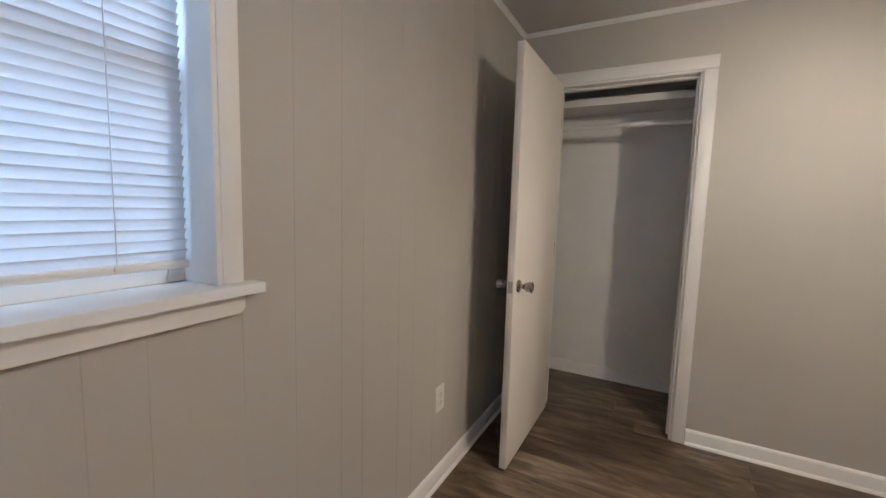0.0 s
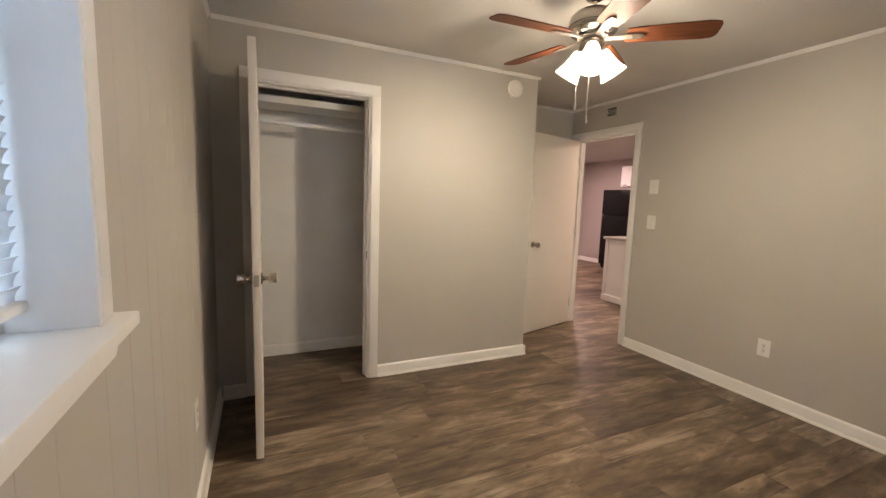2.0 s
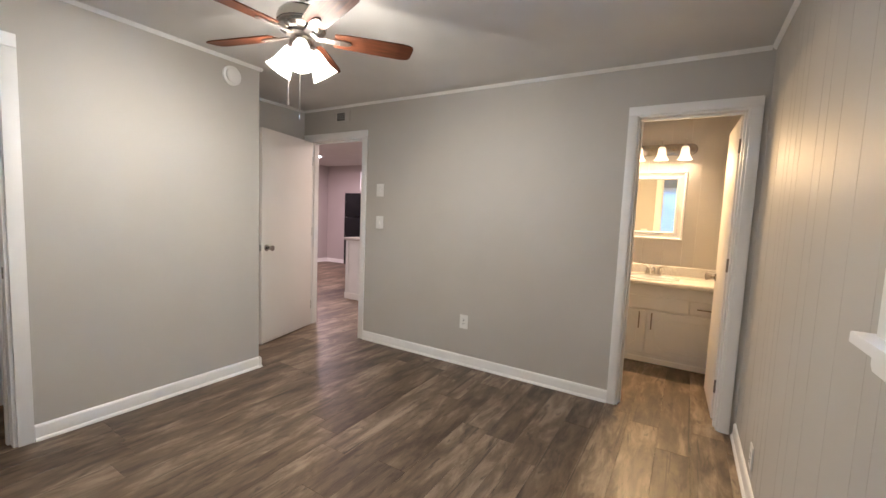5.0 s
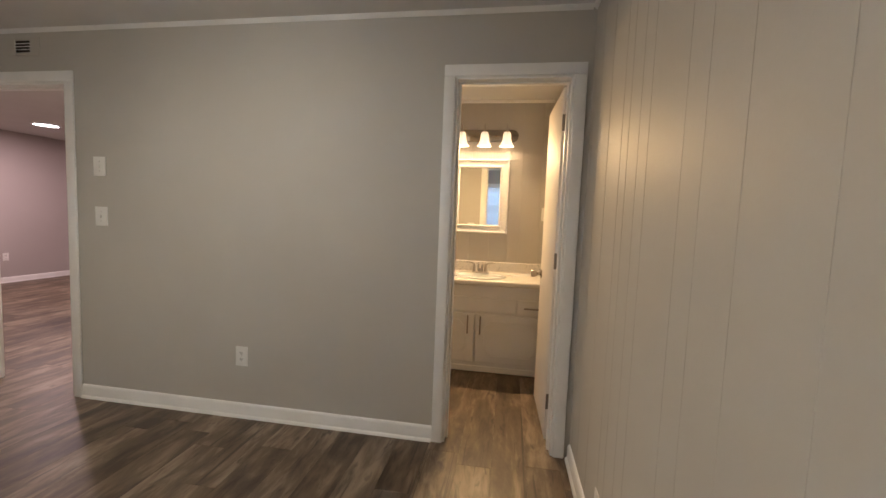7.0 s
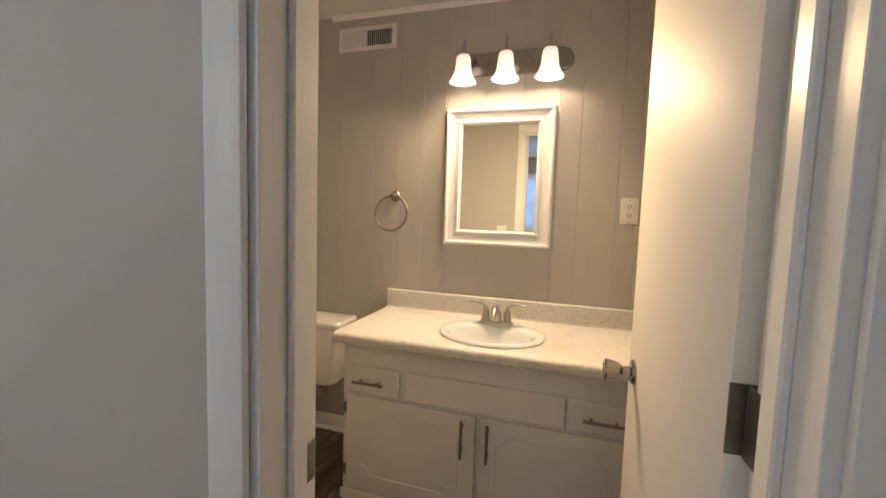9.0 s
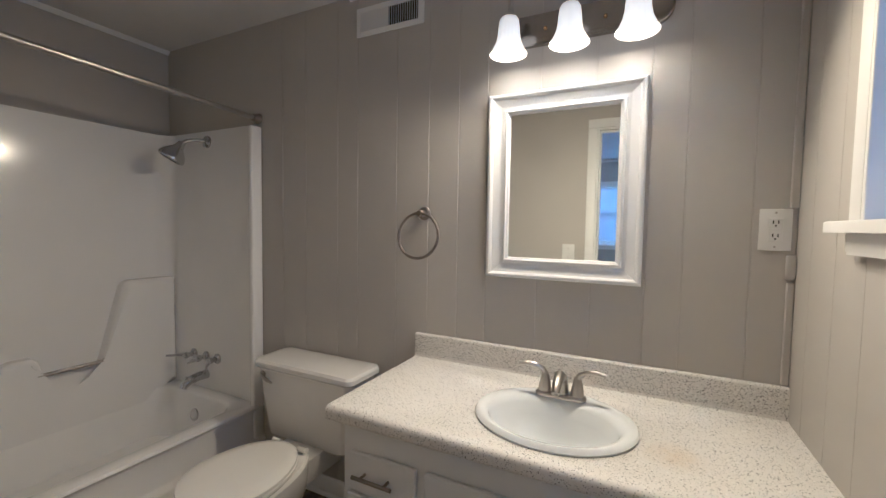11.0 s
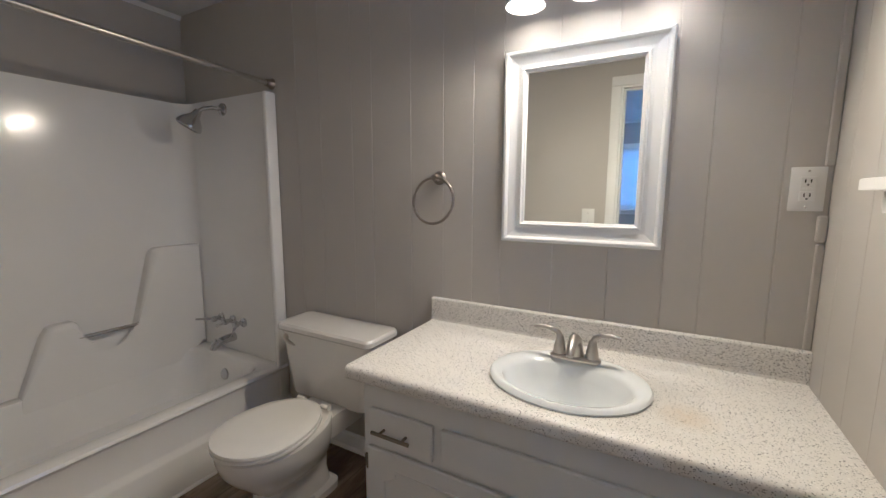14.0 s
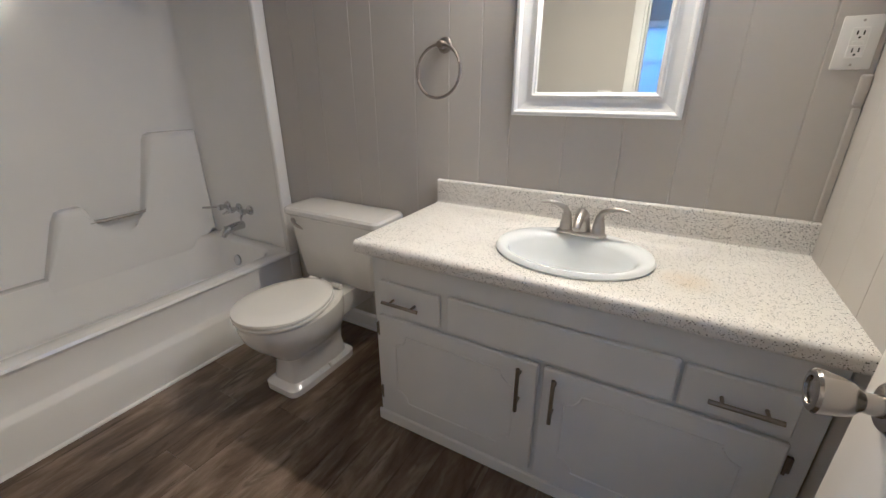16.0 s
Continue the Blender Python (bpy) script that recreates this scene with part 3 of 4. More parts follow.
def blind(m, w, z0, z1, tilt, label):
    """A mini blind: local x along the window, y towards the room, z up."""
    b = thing("mini_blind", label, "blind")
    b.matrix_world = m
    part("headrail", boxed(0.004, w - 0.004, -0.014, 0.014, z1 - 0.026, z1, bevel=0.002), M_BLIND, b)
    part("bottom_rail", boxed(0.004, w - 0.004, -0.011, 0.011, z0, z0 + 0.017, bevel=0.004, seg=2), M_PLASTIC, b)
    top, low = [], []
    for i in range(7):
        u = -0.0125 + 0.025 * i / 6
        top.append((u, 0.0028 * (1 - (u / 0.0125) ** 2)))
    low = [(u, v - 0.0006) for u, v in top[::-1]]
    me = finish("slat", prism(bmesh.new(), top + low, pose(0.006, 0, 0, 90, 0, 90), w - 0.012), M_BLIND)
    z, i = z0 + 0.028, 0
    rng = random.Random(3)
    while z < z1 - 0.03:
        s = new("slat", me)
        s.parent = b
        s.matrix_basis = pose(0, 0, z, tilt + rng.uniform(-3, 3), rng.uniform(-0.12, 0.12), 0)
        z += 0.0222
    for u in (0.14, w - 0.14):
        for y in (-0.012, 0.012):
            part("ladder_cord", tube(bmesh.new(), [(u, y, z0 + 0.01), (u, y, z1 - 0.02)], 0.0012, 6), M_BLIND, b)
        part("cord_plug", lathe(bmesh.new(), [(0, -0.004), (0.006, -0.003), (0.006, 0.0), (0, 0.001)], Matrix.Translation((u, 0.0115, z0 + 0.009)) @ pose(0, 0, 0, 90), 12), M_PLASTIC, b)
    wand = [(w - 0.06, 0.02, z1 - 0.02), (w - 0.06, 0.024, z1 - 0.05), (w - 0.055, 0.022, z1 - 0.5)]
    part("tilt_wand", tube(bmesh.new(), wand, 0.0022, 8), M_BLIND, b)
    return b


W_WEST, W_SOUTH, W_BATH = pose(XW, WIN_W[1], 0, 0, 0, -90), pose(WIN_S[0], YS, 0), pose(WIN_B[0], YS, 0)
window("window_1", "white painted double-hung window with a deep stool", W_WEST, 0.9, 1.085, 2.0)
window("window_2", "white painted double-hung window beside the corner", W_SOUTH, 0.9, 1.085, 2.0)
window("window_3", "small white bathroom window behind the open door", W_BATH, 0.7, 1.337, 2.0)
blind(W_WEST @ Matrix.Translation((0.017, -0.07, 0)), 0.866, 1.148, 1.984, 69, "white vinyl mini blind, slats nearly closed")
blind(W_SOUTH @ Matrix.Translation((0.017, -0.07, 0)), 0.866, 1.148, 1.984, 69, "white vinyl mini blind, slats nearly closed")


# ---- wall plates, detector, vents ----
def plate(name, label, category, m, kind, w=0.079, h=0.122):
    """Local x across, z up, y out of the wall, origin at the plate's centre."""
    p = thing(name, label, category, group=category + "s")
    p.matrix_world = m
    part("cover_plate", boxed(-w / 2, w / 2, 0.0, 0.006, -h / 2, h / 2, bevel=0.0025, seg=2), M_PLASTIC, p)
    if kind == "switch":
        part("toggle", prism(bmesh.new(), [(-0.0105, -0.005), (0.0105, -0.012), (0.0105, 0.010), (-0.0105, 0.004)], pose(-0.005, 0.006, 0, 0, 90, 0) @ pose(0, 0, 0, 0, 0, 90), 0.01), M_PLASTIC, p)
        screws = ((0, 0.03), (0, -0.03))
    else:
        if kind == "gfci":
            part("device_face", boxed(-0.0172, 0.0172, 0.0055, 0.0078, -0.0345, 0.0345, bevel=0.001), M_PLASTIC, p)
        for z in (0.0195, -0.0195):
            r = part("receptacle", boxed(-0.0165, 0.0165, 0.0055, 0.0085, z - 0.0145, z + 0.0145, bevel=0.0015), M_PLASTIC, p)
            # slots and ground hole are raised dark patches, coloured as the holes' shade
            for x in (-0.0062, 0.0062):
                part("slot", boxed(x - 0.0015, x + 0.0015, 0.0082, 0.0089, z - 0.002, z + 0.008), M_DARK, r)
            part("ground_hole", lathe(bmesh.new(), [(0, 0), (0.0026, 0), (0.0026, 0.0006), (0, 0.0006)], Matrix.Translation((0, 0.0083, z - 0.0075)) @ pose(0, 0, 0, -90), 10), M_DARK, r)
        if kind == "gfci":
            part("test_button", boxed(-0.011, -0.001, 0.0055, 0.0085, -0.004, 0.004, bevel=0.0008), M_PLASTIC, p)
            part("reset_button", boxed(0.001, 0.011, 0.0055, 0.0085, -0.004, 0.004, bevel=0.0008), M_PLASTIC, p)
        screws = ((0, 0.05), (0, -0.05)) if kind == "gfci" else ((0, 0.0),)
    for x, z in screws:
        part("screw", lathe(bmesh.new(), [(0, 0), (0.0032, 0), (0.0028, 0.0012), (0, 0.0014)], Matrix.Translation((x, 0.006, z)) @ pose(0, 0, 0, -90), 10), M_NICKEL, p)
    return p


FACE_E, FACE_W, FACE_S = 90, -90, 0
plate("light_switch", "white toggle switch plate on the greige wall, upper of two", "light switch", pose(XE, 2.372, 1.522, 0, 0, FACE_E), "switch", 0.09)
plate("light_switch", "white toggle switch plate on the greige wall, lower of two", "light switch", pose(XE, 2.368, 1.208, 0, 0, FACE_E), "switch", 0.09)
plate("light_switch", "white double switch plate on the bathroom wall", "light switch", pose(2.87, 0.294, 1.17, 0, 0, FACE_W), "switch", 0.085)
plate("wall_outlet", "white duplex outlet low on the greige wall", "wall outlet", pose(XE, 1.384, 0.386, 0, 0, FACE_E), "outlet")
plate("wall_outlet", "white duplex outlet beneath the window on panelling", "wall outlet", pose(XW + 0.004, 1.70, 0.417, 0, 0, FACE_W), "outlet")
plate("wall_outlet", "white duplex outlet near the floor on panelling", "wall outlet", pose(2.085, YS + 0.004, 0.20, 0, 0, FACE_S), "outlet")
plate("wall_outlet", "white duplex outlet on the living room wall", "wall outlet", pose(5.66, 7.55, 0.41, 0, 0, 180), "outlet")

det = thing("smoke_detector", "round white smoke detector high on the wall", "smoke detector", (1.445, YC, 2.252))
part("base", lathe(bmesh.new(), [(0, 0), (0.068, 0), (0.068, 0.012), (0.062, 0.016), (0, 0.016)], pose(0, 0, 0, 90), 32), M_PLASTIC, det)
part("cap", lathe(bmesh.new(), [(0, 0.016), (0.052, 0.016), (0.05, 0.03), (0.04, 0.038), (0.02, 0.041), (0, 0.0415)], pose(0, 0, 0, 90), 32), M_PLASTIC, det)
part("test_button", lathe(bmesh.new(), [(0, 0.04), (0.01, 0.04), (0.009, 0.044), (0, 0.0445)], Matrix.Translation((0.012, 0, 0.012)) @ pose(0, 0, 0, 90), 16), M_PLASTIC, det)


def vent(label, m, w, h, x0, x1, fins, cross, tilted, m_plate=None):
    """A register: frame with louvre fins from x0 to x1 in front of a near-black sheet, the duct's shade put into
    colour.
    """
    v = thing("air_vent", label, "air vent", group="air vents")
    v.matrix_world = m
    m_plate = m_plate or M_WHITE
    part("duct_shade_sheet", boxed(x0 - 0.002, x1 + 0.002, 0.001, 0.003, -h * 0.32, h * 0.32), M_DARK, v)
    part("frame", boxed(-w / 2, x0, 0.0, 0.009, -h / 2, h / 2, bevel=0.002), m_plate, v)
    part("frame", boxed(x1, w / 2, 0.0, 0.009, -h / 2, h / 2, bevel=0.002), m_plate, v)
    part("frame", boxed(x0, x1, 0.0, 0.0085, h * 0.32, h / 2, bevel=0.002), m_plate, v)
    part("frame", boxed(x0, x1, 0.0, 0.0085, -h / 2, -h * 0.32, bevel=0.002), m_plate, v)
    for i in range(fins):
        x = x0 + (x1 - x0) * (i + 0.5) / fins
        t = -48 if x > (x0 + x1) / 2 else tilted
        f = part("fin", boxed(-0.0009, 0.0009, -0.006, 0.006, -h * 0.32, h * 0.32), M_WHITE, v)
        f.matrix_basis = pose(x, 0.008, 0, 0, 0, t)
    for k in range(cross):
        z = -h * 0.32 + h * 0.64 * (k + 1) / (cross + 1)
        part("crossbar", boxed(x0, x1, 0.004, 0.006, z - 0.0018, z + 0.0018), M_WHITE, v)
    return v


vent("white painted air register above the bedroom door", pose(XE, 2.915, 2.268, 0, 0, FACE_E), 0.24, 0.115, -0.05, 0.065, 0, 3, 10, M_WALL)
vent("white metal air register high on the bathroom wall", pose(XB - 0.004, 0.835, 2.245, 0, 0, FACE_E), 0.345, 0.125, -0.145, 0.15, 26, 0, 34)


# ---- closet fittings ----
shelf = thing("closet_shelf", "white painted wooden closet shelf on cleats", "shelf")
part("board", boxed(XW, 1.56, 2.985, 3.398, 2.0, 2.02, bevel=0.002), M_WHITE, shelf)
part("front_strip", boxed(XW, 1.56, 2.972, 2.984, 1.975, 2.022, bevel=0.002), M_WHITE, shelf)
part("cleat", boxed(XW, 1.56, 3.381, 3.399, 1.91, 1.999, bevel=0.002), M_WHITE, shelf)
rod = thing("closet_rod", "white painted clothes rod under the shelf", "clothes rod")
part("bar", tube(bmesh.new(), [(XW, 3.06, 1.855), (1.56, 3.06, 1.855)], 0.016, 16), M_WHITE, rod)
part("bracket", boxed(XW, XW + 0.02, 3.02, 3.38, 1.84, 1.93, bevel=0.002), M_WHITE, rod)
part("bracket", boxed(1.54, 1.56, 3.02, 3.38, 1.84, 1.93, bevel=0.002), M_WHITE, rod)


# ---- ceiling fan ----
def ceiling_fan():
    f = thing("ceiling_fan", "brushed nickel ceiling fan with five cherry blades, lights on", "ceiling fan", (FAN[0], FAN[1], H))
    part("canopy", lathe(bmesh.new(), [(0, 0), (0.06, 0), (0.064, -0.004), (0.064, -0.024), (0.06, -0.028), (0.06, -0.036), (0.054, -0.052), (0.036, -0.068), (0.02, -0.074), (0, -0.074)], seg=36), M_SATIN, f)
    part("downrod", tube(bmesh.new(), [(0, 0, -0.07), (0, 0, -0.122)], 0.012, 16), M_SATIN, f)
    part("collar", lathe(bmesh.new(), [(0, -0.108), (0.02, -0.108), (0.024, -0.114), (0.03, -0.121), (0, -0.121)], seg=24), M_SATIN, f)
    part("motor_housing", lathe(bmesh.new(), [(0, -0.118), (0.05, -0.119), (0.088, -0.128), (0.108, -0.148), (0.114, -0.168), (0.114, -0.188), (0.109, -0.190), (0.109, -0.196), (0.113, -0.198), (0.111, -0.212), (0.098, -0.224), (0.075, -0.232), (0, -0.234)], seg=44), M_SATIN, f)
    part("flywheel", lathe(bmesh.new(), [(0, -0.230), (0.07, -0.230), (0.072, -0.242), (0.05, -0.250), (0, -0.250)], seg=32), M_STEEL, f)
    part("light_kit", lathe(bmesh.new(), [(0, -0.246), (0.05, -0.248), (0.056, -0.262), (0.058, -0.285), (0.05, -0.31), (0.03, -0.324), (0.012, -0.33), (0, -0.331)], seg=32), M_SATIN, f)
    outline = [(0.15, -0.048), (0.2, -0.056), (0.35, -0.062), (0.48, -0.065), (0.512, -0.062), (0.53, -0.052), (0.537, -0.035), (0.537, 0.035), (0.53, 0.052), (0.512, 0.062), (0.48, 0.065), (0.35, 0.062), (0.2, 0.056), (0.15, 0.048)]
    iron = [(0.06, -0.013), (0.1, -0.013), (0.15, -0.019), (0.19, -0.021), (0.22, -0.015), (0.23, -0.007), (0.232, 0.0), (0.23, 0.007), (0.22, 0.015), (0.19, 0.021), (0.15, 0.019), (0.1, 0.013), (0.06, 0.013)]
    blade_me = finish("blade", prism(bmesh.new(), outline, Matrix.Identity(4), 0.006, bevel=0.002), M_BLADE)
    iron_me = finish("blade_iron", prism(bmesh.new(), iron, Matrix.Translation((0, 0, -0.008)), 0.006, bevel=0.002), M_NICKEL)
    screw_me = finish("screw", lathe(bmesh.new(), [(0, -0.011), (0.004, -0.0105), (0.005, -0.008), (0, -0.008)], seg=10), M_NICKEL)
    for a in (176, 248, 320, 32, 104):
        b = new("blade", blade_me)
        b.parent = f
        b.matrix_basis = pose(0, 0, -0.24, 0, 0, a) @ pose(0, 0, 0, -12)
        tagged(b, label="cherry-stained wooden blade")
        i = new("blade_iron", iron_me)
        i.parent = b
        for sx, sy in ((0.178, -0.012), (0.178, 0.012), (0.215, 0.0)):
            s = new("screw", screw_me)
            s.parent = b
            s.location = (sx, sy, 0)
    bell = [(0.022, 0.0), (0.03, 0.006), (0.034, 0.02), (0.037, 0.045), (0.043, 0.075), (0.053, 0.1), (0.061, 0.116), (0.059, 0.117), (0.051, 0.101), (0.041, 0.075), (0.035, 0.045), (0.032, 0.02), (0.028, 0.008), (0.02, 0.003)]
    shade_me = finish("shade", lathe(bmesh.new(), bell, seg=32), M_SHADE)
    fit_me = finish("fitter", lathe(bmesh.new(), [(0, -0.02), (0.02, -0.02), (0.026, -0.012), (0.027, 0.004), (0.0, 0.004)], seg=24), M_NICKEL)
    bulb_me = finish("bulb", lathe(bmesh.new(), [(0, 0.006), (0.012, 0.008), (0.014, 0.03), (0.024, 0.055), (0.026, 0.068), (0.02, 0.083), (0, 0.09)], seg=20), M_BULB)
    for a in (228, 348, 108):
        m = pose(0, 0, 0, 0, 0, a) @ pose(0.05, 0, -0.298) @ pose(0, 0, 0, 0, 142, 0) @ Matrix.Diagonal((1.08, 1.08, 1.1, 1))
        s = new("shade", shade_me)
        s.parent = f
        s.matrix_basis = m
        tagged(s, label="frosted white glass bell shade, lit")
        for nm, me in (("fitter", fit_me), ("bulb", bulb_me)):
            c = new(nm, me)
            c.parent = s
    for dx, dy, low in ((-0.048, 0.035, -0.555), (-0.034, -0.03, -0.625)):
        c = part("pull_chain", tube(bmesh.new(), [(dx * 0.7, dy * 0.7, -0.31), (dx, dy, -0.34), (dx, dy, low)], 0.0019, 6), M_NICKEL, f)
        part("chain_bob", lathe(bmesh.new(), [(0, 0.012), (0.004, 0.01), (0.006, -0.006), (0.0055, -0.018), (0, -0.022)], Matrix.Translation((dx, dy, low)), 14), M_NICKEL, c)


ceiling_fan()


# ---- living room seen through the doorway ----
pen = thing("kitchen_peninsula", "white painted kitchen peninsula end with grey countertop", "cabinet", (4.04, 3.1, 0))
part("body", boxed(0, 0.62, -0.5, 0.985, 0.0, 0.875, bevel=0.003), M_CAB, pen)
part("end_stile", boxed(-0.012, 0, 0.93, 0.985, 0.09, 0.875, bevel=0.002), M_CAB, pen)
part("baseboard", boxed(-0.014, 0.0, -0.5, 0.999, 0.0, 0.09, bevel=0.004), M_WHITE, pen)
part("baseboard", boxed(0.0, 0.62, 0.985, 0.999, 0.0, 0.09, bevel=0.004), M_WHITE, pen)
mesh_thing("countertop", boxed(4.01, 4.70, 2.6, 4.115, 0.876, 0.912, bevel=0.006, seg=2), mat("grey_laminate", (0.42, 0.40, 0.38), 0.3, vary=0.15, scale=60), "grey laminate countertop on the peninsula", "countertop")
fridge = thing("refrigerator", "tall glossy black refrigerator beside the kitchen wall", "refrigerator", (6.85, 6.06, 0))
part("body", boxed(-0.46, 0, -0.36, 0.36, 0.03, 1.69, bevel=0.008, seg=2), M_BLACK, fridge)
part("freezer_door", boxed(-0.53, -0.468, -0.36, 0.36, 1.16, 1.69, bevel=0.012, seg=2), M_BLACK, fridge)
part("fridge_door", boxed(-0.53, -0.468, -0.36, 0.36, 0.09, 1.15, bevel=0.012, seg=2), M_BLACK, fridge)
for z0, z1 in ((1.2, 1.5), (0.7, 1.1)):
    part("handle", tube(bmesh.new(), [(-0.53, 0.3, z0), (-0.57, 0.3, z0 + 0.02), (-0.57, 0.3, z1 - 0.02), (-0.53, 0.3, z1)], 0.01, 10), M_BLACK, fridge)
part("toe_grille", boxed(-0.45, 0, -0.35, 0.35, 0.0, 0.03), M_DARK, fridge)
upper = thing("wall_cabinet", "white painted cabinet hung above the refrigerator", "cabinet", (6.866, 5.9, 1.76))
part("body", boxed(-0.34, 0, -0.25, 0.25, 0.0, 0.42, bevel=0.002), M_CAB, upper)
for a, b in ((-0.245, -0.003), (0.003, 0.245)):
    dr = part("door", boxed(-0.36, -0.342, a, b, 0.005, 0.415, bevel=0.003), M_CAB, upper)
    part("handle", tube(bmesh.new(), [(-0.36, (a + b) / 2 - 0.05, 0.04), (-0.385, (a + b) / 2 - 0.045, 0.04), (-0.385, (a + b) / 2 + 0.045, 0.04), (-0.36, (a + b) / 2 + 0.05, 0.04)], 0.005, 8), M_NICKEL, dr)
def ceiling_light(x, y, label):
    f = thing("ceiling_light", label, "ceiling light", (x, y, H), group="ceiling lights")
    part("trim_ring", lathe(bmesh.new(), [(0.13, 0), (0.165, 0), (0.163, -0.014), (0.15, -0.02), (0.135, -0.018), (0.13, 0)], seg=40), M_WHITE, f)
    part("diffuser", lathe(bmesh.new(), [(0, -0.012), (0.136, -0.012), (0.136, -0.006), (0, -0.006)], seg=40), M_FLUSH, f, "glowing white diffuser")


ceiling_light(5.35, 6.28, "round lit flush ceiling light in the living room")
# unseen fixture, added to go with the assumed hall lamp
ceiling_light(3.4, 5.35, "round lit flush ceiling light assumed out of view near the hall")
# added fixture for the assumed kitchen lamp, out of every view
ceiling_light(4.2, 3.1, "round lit flush ceiling light assumed out of view over the kitchen peninsula")


# ---- bathroom ----
def rrect(x0, x1, y0, y1, r, z, n=8):
    pts = []
    for cx, cy, a0 in ((x1 - r, y1 - r, 0), (x0 + r, y1 - r, 90), (x0 + r, y0 + r, 180), (x1 - r, y0 + r, 270)):
        for i in range(n):
            a = radians(a0 + 90 * i / (n - 1))
            pts.append((cx + r * math.cos(a), cy + r * math.sin(a), z))
    return pts


def egg(x_front, x_back, half, z, p=1.0, cy=0.0, n=40, widest=0.42):
    """A closed outline, longer towards the front (low x)."""
    xc = x_back + (x_front - x_back) * (1 - widest) if p > 0.7 else (x_front + x_back) / 2
    pts = []
    for i in range(n):
        a = 2 * math.pi * i / n
        c, s = math.cos(a), math.sin(a)
        c, s = math.copysign(abs(c) ** p, c), math.copysign(abs(s) ** p, s)
        pts.append((xc + c * ((x_back - xc) if c > 0 else (xc - x_front)), cy + half * s, z))
    return pts


def loft(bm, rings, cap_low=True, cap_high=True):
    vs = [[bm.verts.new(p) for p in r] for r in rings]
    for a, b in zip(vs, vs[1:]):
        for i in range(len(a)):
            j = (i + 1) % len(a)
            bm.faces.new((a[i], a[j], b[j], b[i]))
    if cap_low:
        bm.faces.new(vs[0][::-1])
    if cap_high:
        bm.faces.new(vs[-1])
    return bm


# vanity cabinet
VX = 3.878
van = thing("vanity_cabinet", "white painted vanity cabinet with two doors and brushed pulls", "cabinet", (VX, 0, 0))


def vbox(x0, x1, y0, y1, z0, z1, bevel=0.0):
    return boxed(x0 - VX, x1 - VX, y0, y1, z0, z1, bevel=bevel)


bm = vbox(VX, VX + 0.018, -0.576, 0.655, 0.045, 0.742)
part("face_frame", bm, M_CAB, van)
part("side_panel", vbox(VX + 0.018, 4.378, 0.637, 0.655, 0.045, 0.742), M_CAB, van)
part("side_panel", vbox(VX + 0.018, 4.378, -0.576, -0.558, 0.045, 0.742), M_CAB, van)
part("bottom_panel", vbox(VX + 0.018, 4.378, -0.558, 0.637, 0.045, 0.063), M_CAB, van)
part("base_strip", vbox(VX + 0.006, VX + 0.024, -0.576, 0.655, 0.0, 0.0445, 0.002), M_WHITE, van)
part("shoe_strip", vbox(VX - 0.008, VX + 0.0055, -0.576, 0.668, 0.0, 0.05, 0.004), M_WHITE, van)


def front(name, y0, y1, z0, z1):
    return part(name, vbox(VX - 0.018, VX - 0.0005, y0, y1, z0, z1, 0.004), M_CAB, van)


def bar_pull(parent, y0, z0, y1, z1):
    d = Vector((0, y1 - y0, z1 - z0)).normalized()
    a, b = Vector((VX - 0.048 - VX, y0, z0)), Vector((VX - 0.048 - VX, y1, z1))
    h = part("handle", tube(bmesh.new(), [a, b], 0.006, 12), M_PULL, parent, "brushed nickel bar pull")
    for p in (a + d * 0.028, b - d * 0.028):
        part("post", tube(bmesh.new(), [p, p + Vector((0.031, 0, 0))], 0.0045, 10), M_PULL, h)


def scallop(y0, y1, z0, z1, r):
    """The routed line on a cabinet door, with hollow corners."""
    pts = []
    for cy, cz, a0 in ((y1, z1, 270), (y0, z1, 360), (y0, z0, 90), (y1, z0, 180)):
        for i in range(9):
            a = radians(a0 - 90 * i / 8)
            pts.append((-0.0182, cy + r * math.cos(a), cz + r * math.sin(a)))
    return pts


dl = front("drawer_front", 0.384, 0.621, 0.514, 0.634)
front("false_front", -0.287, 0.353, 0.514, 0.636)
drr = front("drawer_front", -0.523, -0.296, 0.514, 0.632)
d1 = front("door", 0.05, 0.632, 0.085, 0.497)
d2 = front("door", -0.528, 0.036, 0.085, 0.497)
for d, y0, y1 in ((d1, 0.12, 0.562), (d2, -0.458, -0.034)):
    part("routed_line", tube(bmesh.new(), scallop(y0, y1, 0.145, 0.438, 0.045), 0.0034, 8, closed=True), M_CAB, d)
bar_pull(dl, 0.447, 0.573, 0.588, 0.573)
bar_pull(drr, -0.494, 0.571, -0.352, 0.571)
bar_pull(d1, 0.101, 0.332, 0.101, 0.486)
bar_pull(d2, -0.003, 0.332, -0.003, 0.486)
for d, y, s in ((d1, 0.636, 1), (d2, -0.532, -1)):
    for z in (0.15, 0.436):
        hg = part("hinge", boxed(-0.012, -0.0003, min(y, y + s * 0.012), max(y, y + s * 0.012), z - 0.022, z + 0.022, bevel=0.001), M_STEEL, d, "dark metal cabinet hinge")
        part("pin", tube(bmesh.new(), [(-0.012, y + s * 0.001, z - 0.026), (-0.012, y + s * 0.001, z + 0.026)], 0.004, 8), M_STEEL, hg)

